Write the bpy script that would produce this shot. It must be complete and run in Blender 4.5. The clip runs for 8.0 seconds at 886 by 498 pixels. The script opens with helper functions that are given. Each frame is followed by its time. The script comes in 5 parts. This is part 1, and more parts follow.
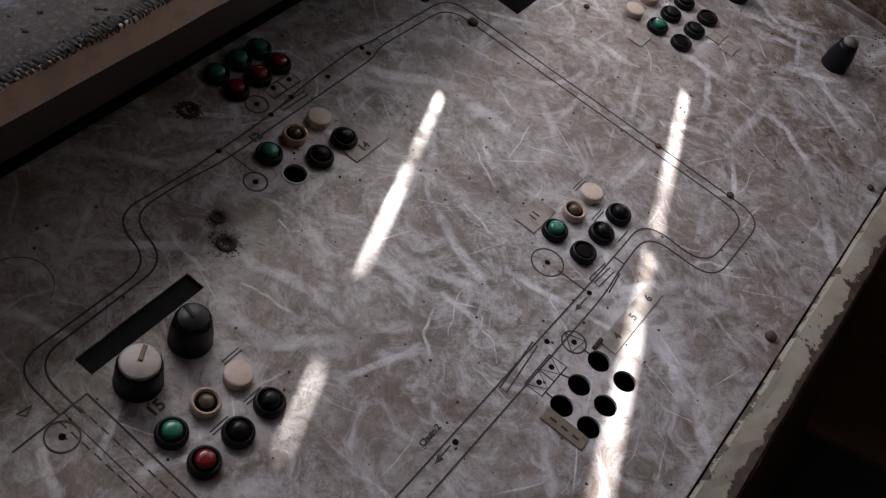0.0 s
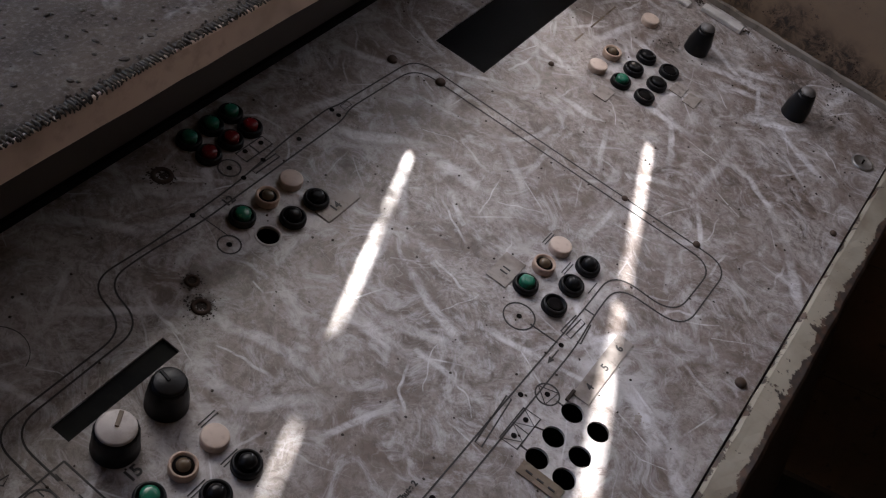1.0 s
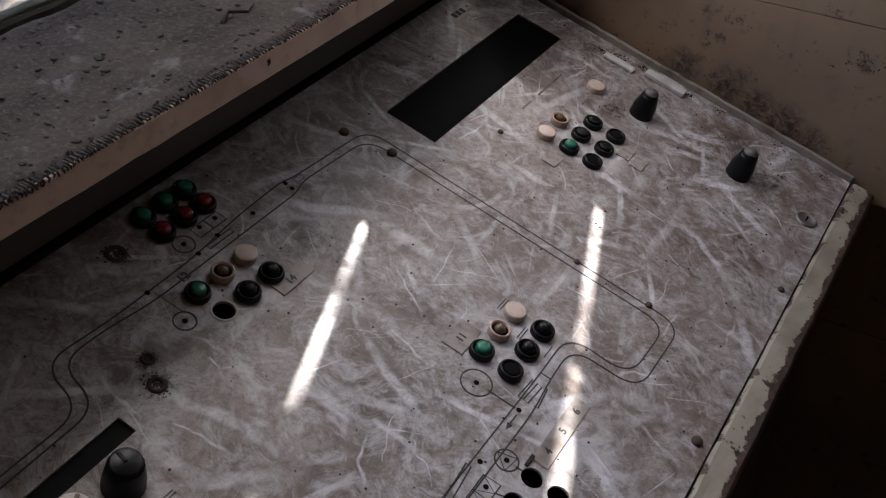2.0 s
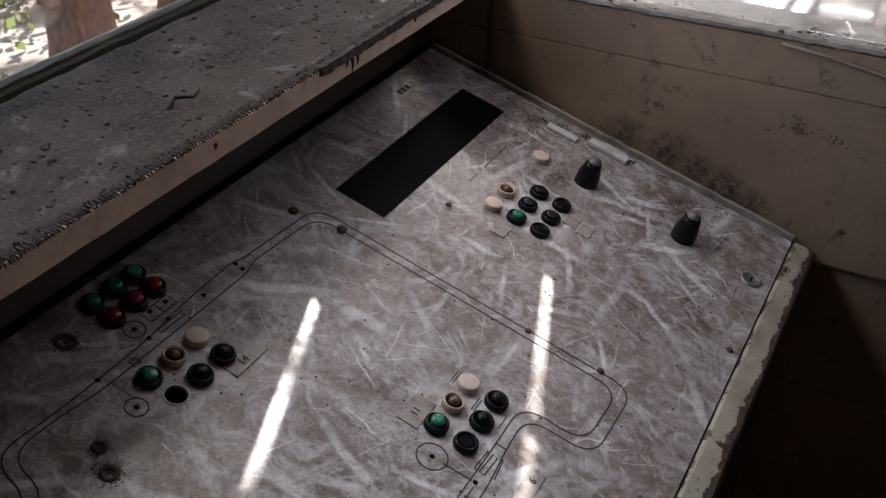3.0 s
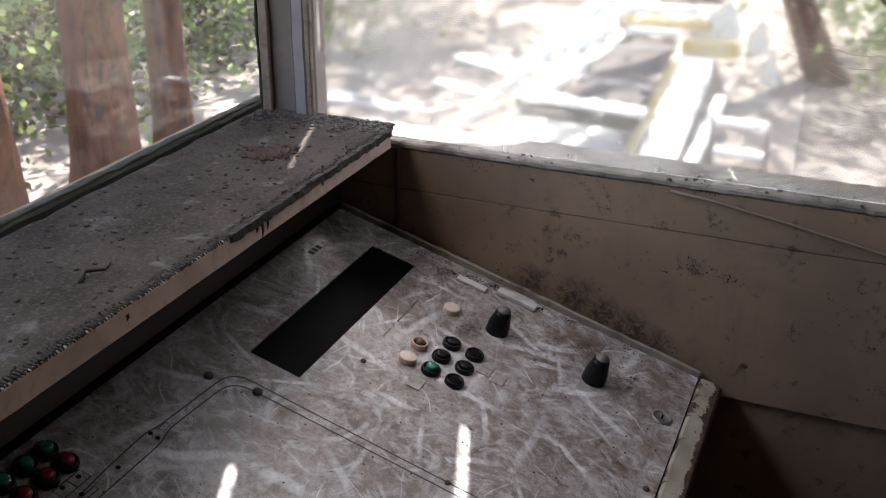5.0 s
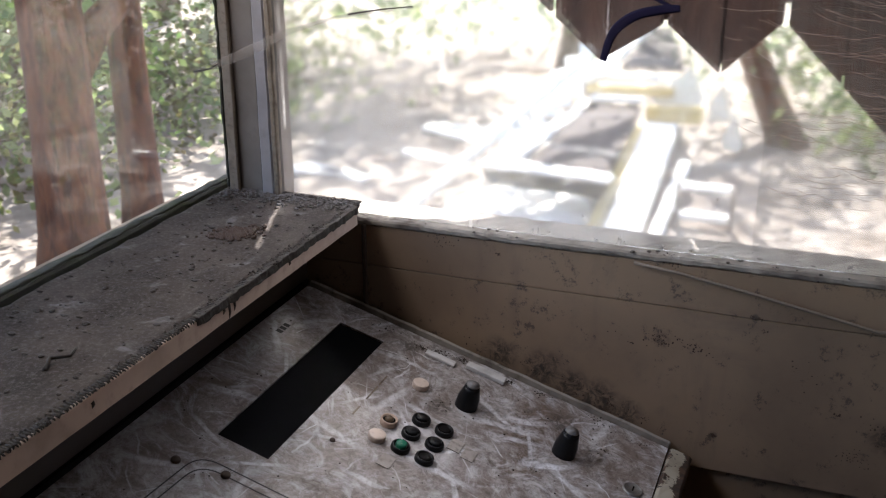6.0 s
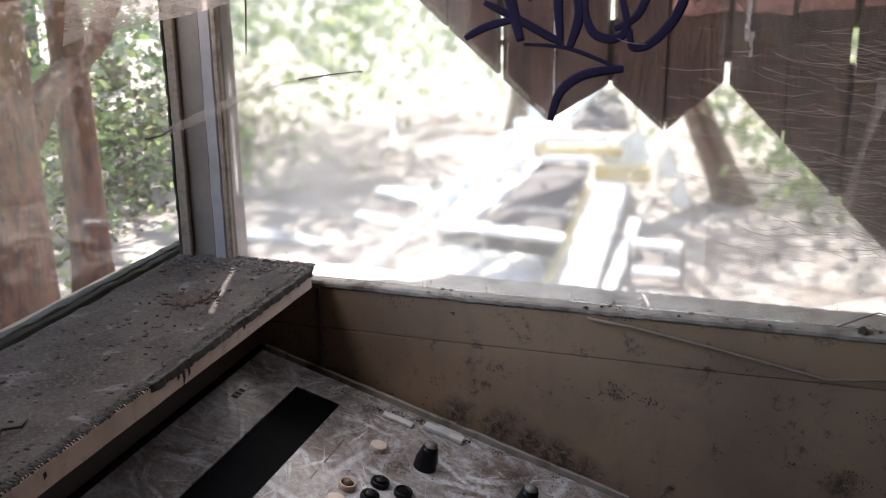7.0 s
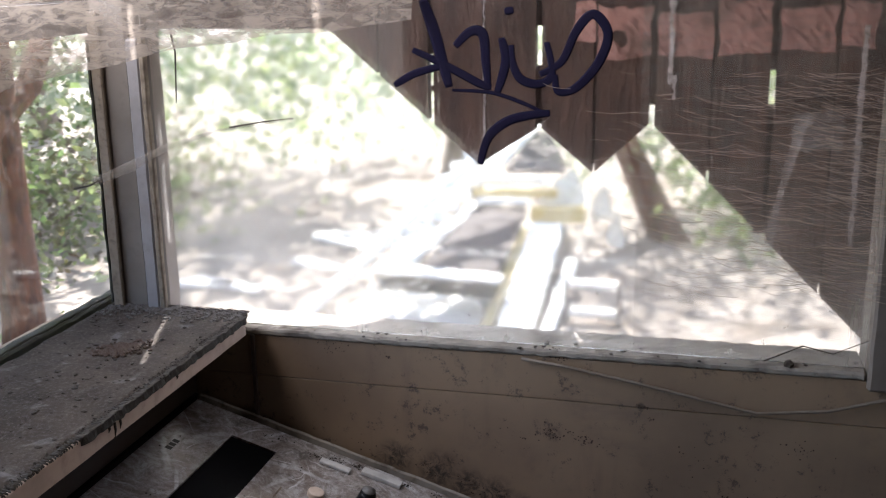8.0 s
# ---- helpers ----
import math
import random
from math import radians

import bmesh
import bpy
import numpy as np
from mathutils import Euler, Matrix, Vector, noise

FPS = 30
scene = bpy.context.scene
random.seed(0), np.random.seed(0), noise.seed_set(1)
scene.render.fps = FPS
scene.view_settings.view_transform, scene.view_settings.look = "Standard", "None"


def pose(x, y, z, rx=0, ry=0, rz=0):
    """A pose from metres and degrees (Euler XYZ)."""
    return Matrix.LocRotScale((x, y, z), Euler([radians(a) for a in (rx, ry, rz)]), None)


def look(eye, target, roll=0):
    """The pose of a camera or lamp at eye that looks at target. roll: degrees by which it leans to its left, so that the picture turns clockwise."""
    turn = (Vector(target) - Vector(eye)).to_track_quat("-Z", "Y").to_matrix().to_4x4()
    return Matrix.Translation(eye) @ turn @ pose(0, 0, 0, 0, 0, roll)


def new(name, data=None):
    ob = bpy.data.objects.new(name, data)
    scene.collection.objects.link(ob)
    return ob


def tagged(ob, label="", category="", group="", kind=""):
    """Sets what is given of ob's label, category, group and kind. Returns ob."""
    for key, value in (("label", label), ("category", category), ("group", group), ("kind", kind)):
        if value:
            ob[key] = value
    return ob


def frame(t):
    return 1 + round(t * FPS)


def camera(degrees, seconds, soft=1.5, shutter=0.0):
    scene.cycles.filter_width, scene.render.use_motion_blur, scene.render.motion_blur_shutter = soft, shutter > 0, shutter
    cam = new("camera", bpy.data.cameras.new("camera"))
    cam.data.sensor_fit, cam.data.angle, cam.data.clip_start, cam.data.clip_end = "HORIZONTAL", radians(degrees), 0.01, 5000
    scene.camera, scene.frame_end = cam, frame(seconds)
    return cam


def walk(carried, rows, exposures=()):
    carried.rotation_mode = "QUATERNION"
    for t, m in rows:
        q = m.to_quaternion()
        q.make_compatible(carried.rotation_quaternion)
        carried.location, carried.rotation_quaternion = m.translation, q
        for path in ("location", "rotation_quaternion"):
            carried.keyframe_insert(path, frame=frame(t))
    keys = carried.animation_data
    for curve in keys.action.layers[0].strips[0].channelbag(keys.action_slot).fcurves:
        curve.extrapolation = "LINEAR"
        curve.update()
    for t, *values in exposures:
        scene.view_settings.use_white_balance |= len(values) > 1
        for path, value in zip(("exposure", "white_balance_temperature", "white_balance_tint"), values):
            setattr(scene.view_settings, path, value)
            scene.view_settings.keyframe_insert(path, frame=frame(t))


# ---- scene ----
# ================= camera and walk =================
cam = camera(45.9, 8.0, soft=1.2)
PATH = [
    (0.0, 0.2820, -0.6772, 0.7089, 47.494, -1.831, 35.482),
    (0.5, 0.2863, -0.6781, 0.7147, 48.818, -1.620, 34.693),
    (1.0, 0.2911, -0.6805, 0.7251, 50.269, -1.465, 33.584),
    (1.5, 0.2945, -0.6816, 0.7317, 51.956, -1.471, 32.238),
    (3.0, 0.3084, -0.6826, 0.7510, 57.465, -0.955, 27.693),
    (3.5, 0.3153, -0.6867, 0.7575, 59.417, -0.628, 26.165),
    (4.0, 0.3202, -0.6911, 0.7625, 61.436, -0.520, 24.752),
    (4.5, 0.3243, -0.6978, 0.7647, 63.657, -0.484, 23.479),
    (6.0, 0.3375, -0.7003, 0.7911, 69.231, 0.120, 20.648),
    (6.5, 0.3389, -0.7067, 0.7895, 71.150, 0.397, 19.321),
    (7.0, 0.3418, -0.7098, 0.7904, 72.650, 0.626, 17.847),
    (7.5, 0.3455, -0.7134, 0.7910, 73.934, 0.762, 16.141),
    (8.0, 0.3538, -0.7166, 0.7937, 74.974, 0.855, 14.361),
]
walk(cam, [(t, pose(*p)) for t, *p in PATH],
     exposures=[(0.0, 2.36, 6400, 14), (3.0, 2.42, 6400, 13.5), (4.5, 2.50, 6280, 11.5), (6.5, 2.54, 6150, 10.8), (8.0, 2.55, 6100, 10.5)])

# ================= world and sun =================
SUN_EL = 48.0            # elevation of the sun, degrees
SUN_DX, SUN_DY = 0.352, -1.0   # way of the light over the ground
world = bpy.data.worlds.new("sky_world")
scene.world = world
world.use_nodes = True
wn = world.node_tree
bg = wn.nodes["Background"]
sky = wn.nodes.new("ShaderNodeTexSky")
sky.sky_type = "NISHITA"
sky.sun_disc = False
sky.sun_elevation = radians(SUN_EL)
sky.sun_rotation = math.atan2(-SUN_DX, -SUN_DY)
sky.air_density, sky.dust_density, sky.ozone_density = 1.0, 2.5, 0.6
wn.links.new(sky.outputs[0], bg.inputs[0])
bg.inputs[1].default_value = 0.15
sun_data = bpy.data.lights.new("sun", "SUN")
sun_data.energy, sun_data.angle, sun_data.color = 5.0, radians(0.5), (1.0, 0.96, 0.90)
sun = new("sun", sun_data)
hz = math.hypot(SUN_DX, SUN_DY)
way_down = Vector((SUN_DX, SUN_DY, -hz * math.tan(radians(SUN_EL))))
sun.matrix_world = look((0, 0, 6), tuple(Vector((0, 0, 6)) + way_down))

# added area lamp, stands in for sky light through unseen upper front panes
pane_data = bpy.data.lights.new("upper_front_fill", "AREA")
pane_data.shape, pane_data.size, pane_data.size_y = "RECTANGLE", 0.75, 0.28
pane_data.energy, pane_data.color = 0.28, (0.95, 0.95, 1.0)
pane_lamp = new("upper_front_fill", pane_data)
pane_lamp.matrix_world = look((-0.05, 0.690, 0.950), (-0.18, 0.36, 0.05))

# second added area lamp, in an unseen opening made above the side window
side_data = bpy.data.lights.new("upper_side_fill", "AREA")
side_data.shape, side_data.size, side_data.size_y = "RECTANGLE", 0.85, 0.36
side_data.energy, side_data.color = 2.05, (1.0, 0.96, 0.92)
side_lamp = new("upper_side_fill", side_data)
side_lamp.matrix_world = look((-0.585, 0.27, 0.935), (0.5, 0.20, 0.70))

# ================= numbers of the place =================
TILT = 16.69             # slope of the desk panel
ct, st = math.cos(radians(TILT)), math.sin(radians(TILT))
DESK = pose(0, 0, 0, 0, TILT, 0)
FLOOR = -0.82
YW = 0.713               # inner face of the front wall
SILL = 0.253
XL = -0.566              # left window plane
LEDGE_X, LEDGE_Z = -0.324, 0.281
YB = 1.10                # hanging boards outside the front window
rng = random.Random(7)


# ================= helpers =================
def mesh_of(name, bm, material, smooth=False):
    me = bpy.data.meshes.new(name)
    bm.normal_update()
    bm.to_mesh(me)
    bm.free()
    me.materials.append(material)
    if smooth:
        for p in me.polygons:
            p.use_smooth = True
    return me


def part(name, bm, material, parent, label="", smooth=False, at=None):
    ob = new(name, mesh_of(name, bm, material, smooth))
    ob.parent = parent
    if at is not None:
        ob.matrix_basis = at
    return tagged(ob, label)


def thing(name, bm, material, label, category, kind="", group="", smooth=False, at=None):
    ob = new(name, mesh_of(name, bm, material, smooth))
    if at is not None:
        ob.matrix_basis = at
    return tagged(ob, label, category, group, kind)


def holder(name, m, label, category, kind="", group=""):
    ob = new(name)
    ob.empty_display_size = 0.05
    ob.matrix_basis = m
    return tagged(ob, label, category, group, kind)


def box(x0, x1, y0, y1, z0, z1, bevel=0.0, seg=1, bm=None):
    out = bm or bmesh.new()
    made = bmesh.ops.create_cube(out, size=1.0)["verts"]
    for v in made:
        v.co = Vector((x0 + (v.co.x + 0.5) * (x1 - x0), y0 + (v.co.y + 0.5) * (y1 - y0), z0 + (v.co.z + 0.5) * (z1 - z0)))
    if bevel:
        edges = {e for v in made for e in v.link_edges}
        bmesh.ops.bevel(out, geom=list(edges), offset=bevel, segments=seg, affect="EDGES", clamp_overlap=True)
    return out


def rough_box(x0, x1, y0, y1, z0, z1, step=0.02, amount=0.003, scale=25.0, bevel=0.003):
    """A worn board: cut into cells, its faces pushed about by noise."""
    bm = box(x0, x1, y0, y1, z0, z1, bevel)
    for axis, a, b in ((0, x0, x1), (1, y0, y1), (2, z0, z1)):
        n = min(90, int((b - a) / step))
        for i in range(1, n):
            co, no = Vector((0, 0, 0)), Vector((0, 0, 0))
            co[axis], no[axis] = a + (b - a) * i / n, 1
            bmesh.ops.bisect_plane(bm, geom=bm.verts[:] + bm.edges[:] + bm.faces[:], plane_co=co, plane_no=no)
    for v in bm.verts:
        v.co += Vector(noise.noise_vector(v.co * scale)) * amount + Vector(noise.noise_vector(v.co * scale * 4)) * amount * 0.4
    return bm


def lathe(profile, n=24, bm=None, at=Vector((0, 0, 0))):
    """Turns a profile of (radius, height) round the z axis."""
    out = bm or bmesh.new()
    rings = []
    for r, z in profile:
        if r < 1e-6:
            rings.append([out.verts.new(at + Vector((0, 0, z)))])
        else:
            rings.append([out.verts.new(at + Vector((r * math.cos(2 * math.pi * i / n), r * math.sin(2 * math.pi * i / n), z))) for i in range(n)])
    for a, b in zip(rings, rings[1:]):
        for i in range(n):
            j = (i + 1) % n
            if len(a) == 1 and len(b) > 1:
                out.faces.new((a[0], b[j], b[i])[::-1])
            elif len(b) == 1 and len(a) > 1:
                out.faces.new((a[i], a[j], b[0]))
            elif len(a) > 1:
                out.faces.new((a[i], a[j], b[j], b[i]))
    return out


def tube(points, radii, n=8, bm=None):
    """A round limb along points with a radius at each."""
    out = bm or bmesh.new()
    rings = []
    for i, p in enumerate(points):
        a, b = points[max(0, i - 1)], points[min(len(points) - 1, i + 1)]
        d = (Vector(b) - Vector(a)).normalized()
        s = d.cross(Vector((0.31, 0.82, 0.47))).normalized()
        u = d.cross(s)
        rings.append([out.verts.new(Vector(p) + (s * math.cos(2 * math.pi * k / n) + u * math.sin(2 * math.pi * k / n)) * radii[i]) for k in range(n)])
    for a, b in zip(rings, rings[1:]):
        for k in range(n):
            j = (k + 1) % n
            out.faces.new((a[k], a[j], b[j], b[k]))
    out.faces.new(rings[0][::-1])
    out.faces.new(rings[-1])
    return out


def fillet(points, radius):
    """A polyline with its corners rounded."""
    out = [Vector(points[0])]
    for a, b, c in zip(points, points[1:], points[2:]):
        a, b, c = Vector(a), Vector(b), Vector(c)
        r = min(radius, (a - b).length * 0.48, (c - b).length * 0.48)
        p, q = b + (a - b).normalized() * r, b + (c - b).normalized() * r
        for i in range(9):
            f = i / 8
            out.append(p * (1 - f) ** 2 + b * 2 * f * (1 - f) + q * f * f)
    out.append(Vector(points[-1]))
    return out


def ribbon(points, width, z0=0.0, z1=0.0004, closed=False, bm=None):
    """A flat inked line of real thickness along 2D points."""
    out = bm or bmesh.new()
    pts = [Vector((p[0], p[1])) for p in points]
    n = len(pts)
    rows = []
    for i, p in enumerate(pts):
        a = pts[(i - 1) % n] if closed else pts[max(0, i - 1)]
        b = pts[(i + 1) % n] if closed else pts[min(n - 1, i + 1)]
        d = (b - a).normalized()
        s = Vector((-d.y, d.x)) * width / 2
        rows.append([out.verts.new((p.x + s.x, p.y + s.y, z1)), out.verts.new((p.x - s.x, p.y - s.y, z1)),
                     out.verts.new((p.x - s.x, p.y - s.y, z0)), out.verts.new((p.x + s.x, p.y + s.y, z0))])
    pairs = list(zip(rows, rows[1:])) + ([(rows[-1], rows[0])] if closed else [])
    for a, b in pairs:
        for k in range(3):
            out.faces.new((a[k], a[k + 1], b[k + 1], b[k]))
        out.faces.new((a[3], a[0], b[0], b[3]))
    return out


def ring_points(x, y, r, n=40):
    return [(x + r * math.cos(2 * math.pi * i / n), y + r * math.sin(2 * math.pi * i / n)) for i in range(n)]


def plate_with_holes(name, outline, holes, thick, material):
    """A flat plate cut through by round and square holes."""
    cu = bpy.data.curves.new(name, "CURVE")
    cu.dimensions, cu.fill_mode, cu.extrude = "2D", "BOTH", thick / 2
    for loop in [outline] + holes:
        sp = cu.splines.new("POLY")
        sp.points.add(len(loop) - 1)
        for p, (x, y) in zip(sp.points, loop):
            p.co = (x, y, 0, 1)
        sp.use_cyclic_u = True
    ob = bpy.data.objects.new(name, cu)
    scene.collection.objects.link(ob)
    bpy.context.view_layer.update()
    me = bpy.data.meshes.new_from_object(ob.evaluated_get(bpy.context.evaluated_depsgraph_get()))
    bpy.data.objects.remove(ob)
    me.name = name
    me.transform(Matrix.Translation((0, 0, -thick / 2)))
    me.materials.clear()
    me.materials.append(material)
    return me


def letters(text, size, material, parent, m, name="lettering"):
    cu = bpy.data.curves.new(name, "FONT")
    cu.body, cu.size, cu.extrude, cu.offset, cu.align_x, cu.align_y = text, size, 0.0002, 0.0003, "CENTER", "CENTER"
    ob = bpy.data.objects.new(name, cu)
    scene.collection.objects.link(ob)
    bpy.context.view_layer.update()
    me = bpy.data.meshes.new_from_object(ob.evaluated_get(bpy.context.evaluated_depsgraph_get()))
    bpy.data.objects.remove(ob)
    me.materials.clear()
    me.materials.append(material)
    out = new(name, me)
    out.parent = parent
    out.matrix_basis = m
    return out


# ================= materials =================
class Nodes:
    """Short hand for a node material."""
    def __init__(self, name):
        self.mat = bpy.data.materials.new(name)
        self.mat.use_nodes = True
        self.tree = self.mat.node_tree
        self.bsdf = self.tree.nodes["Principled BSDF"]
        self.out = self.tree.nodes["Material Output"]
        self.coord = self.add("ShaderNodeTexCoord").outputs["Object"]

    def add(self, kind, **values):
        n = self.tree.nodes.new(kind)
        for k, v in values.items():
            n.inputs[k].default_value = v
        return n

    def link(self, a, b):
        self.tree.links.new(a, b)

    def mapped(self, scale=(1, 1, 1), turn=0.0, shift=(0, 0, 0)):
        first = self.add("ShaderNodeMapping")
        first.inputs["Rotation"].default_value = (0, 0, radians(turn))
        self.link(self.coord, first.inputs[0])
        m = self.add("ShaderNodeMapping")
        m.inputs["Scale"].default_value = scale
        m.inputs["Location"].default_value = shift
        self.link(first.outputs[0], m.inputs[0])
        return m.outputs[0]

    def noise(self, scale, detail=4.0, rough=0.55, distort=0.0, vector=None):
        n = self.add("ShaderNodeTexNoise", Scale=scale, Detail=detail, Roughness=rough, Distortion=distort)
        self.link(vector or self.coord, n.inputs["Vector"])
        return n.outputs[0]

    def ramp(self, value, lo, hi):
        m = self.add("ShaderNodeMapRange")
        m.interpolation_type = "SMOOTHSTEP"
        m.inputs[1].default_value, m.inputs[2].default_value = lo, hi
        self.link(value, m.inputs[0])
        return m.outputs[0]

    def math(self, op, a, b):
        m = self.add("ShaderNodeMath")
        m.operation = op
        for i, v in enumerate((a, b)):
            if isinstance(v, (int, float)):
                m.inputs[i].default_value = v
            else:
                self.link(v, m.inputs[i])
        return m.outputs[0]

    def mix(self, fac, a, b):
        m = self.add("ShaderNodeMix")
        m.data_type = "RGBA"
        for i, v in ((0, fac), (6, a), (7, b)):
            if isinstance(v, tuple):
                m.inputs[i].default_value = (*v, 1)
            elif isinstance(v, (int, float)):
                m.inputs[i].default_value = v
            else:
                self.link(v, m.inputs[i])
        return m.outputs[2]

    def bump(self, value, strength, distance=0.001):
        b = self.add("ShaderNodeBump", Strength=strength, Distance=distance)
        self.link(value, b.inputs["Height"])
        self.link(b.outputs[0], self.bsdf.inputs["Normal"])

    def done(self, color, rough=0.5, metal=0.0, spec=0.5):
        for key, v in (("Base Color", color), ("Roughness", rough), ("Metallic", metal), ("Specular IOR Level", spec)):
            if isinstance(v, tuple):
                self.bsdf.inputs[key].default_value = (*v, 1)
            elif isinstance(v, (int, float)):
                self.bsdf.inputs[key].default_value = v
            else:
                self.link(v, self.bsdf.inputs[key])
        return self.mat


def plain(name, color, rough=0.5, metal=0.0, dirt=(0.08, 0.065, 0.05), amount=0.35, scale=60.0, relief=0.1, spec=0.5):
    """A surface with grime at two scales over its own colour."""
    k = Nodes(name)
    big = k.ramp(k.noise(scale * 0.25, 5), 0.45, 0.75)
    fine = k.ramp(k.noise(scale, 6, 0.65), 0.48, 0.72)
    fac = k.math("MULTIPLY", k.math("MAXIMUM", big, k.math("MULTIPLY", fine, 0.7)), amount)
    col = k.mix(fac, color, dirt)
    k.bump(k.noise(scale * 4, 4), relief)
    return k.done(col, k.math("ADD", rough, k.math("MULTIPLY", fac, 0.3)), metal, spec)


def strokes(k, seed, cell, half_width, half_length, share, warp=0.010):
    """Straight wiped marks of random direction, one in some cells of a Voronoi pattern."""
    bend = k.add("ShaderNodeTexNoise", Scale=9.0, Detail=3.0)
    k.link(k.coord, bend.inputs["Vector"])
    off = k.add("ShaderNodeVectorMath")
    off.operation = "MULTIPLY_ADD"
    k.link(bend.outputs["Color"], off.inputs[0])
    off.inputs[1].default_value = (warp, warp, 0)
    k.link(k.coord, off.inputs[2])
    m = k.add("ShaderNodeMapping")
    m.inputs["Scale"].default_value = (1 / cell, 1 / cell, 0)
    m.inputs["Location"].default_value = (seed * 7.31, seed * 3.77, 0)
    k.link(off.outputs[0], m.inputs[0])
    cells = k.add("ShaderNodeTexVoronoi", Scale=1.0)
    cells.voronoi_dimensions = "2D"
    k.link(m.outputs[0], cells.inputs["Vector"])
    parts = k.add("ShaderNodeSeparateColor")
    k.link(cells.outputs["Color"], parts.inputs[0])
    turn = k.add("ShaderNodeVectorRotate")
    turn.rotation_type = "Z_AXIS"
    k.link(m.outputs[0], turn.inputs["Vector"])
    k.link(cells.outputs["Position"], turn.inputs["Center"])
    k.link(k.math("MULTIPLY", parts.outputs[0], 6.283), turn.inputs["Angle"])
    diff = k.add("ShaderNodeVectorMath")
    diff.operation = "SUBTRACT"
    k.link(turn.outputs[0], diff.inputs[0])
    k.link(cells.outputs["Position"], diff.inputs[1])
    xyz = k.add("ShaderNodeSeparateXYZ")
    k.link(diff.outputs[0], xyz.inputs[0])
    across = k.math("SUBTRACT", 1.0, k.ramp(k.math("ABSOLUTE", xyz.outputs[0], 0.0), 0.30 * half_width / cell, half_width / cell))
    along = k.math("SUBTRACT", 1.0, k.ramp(k.math("ABSOLUTE", xyz.outputs[1], 0.0), 0.05 * half_length / cell, half_length / cell))
    here = k.math("MULTIPLY", k.math("LESS_THAN", parts.outputs[1], share), k.math("ADD", 0.35, k.math("MULTIPLY", parts.outputs[2], 0.65)))
    return k.math("MULTIPLY", k.math("MULTIPLY", across, along), here)


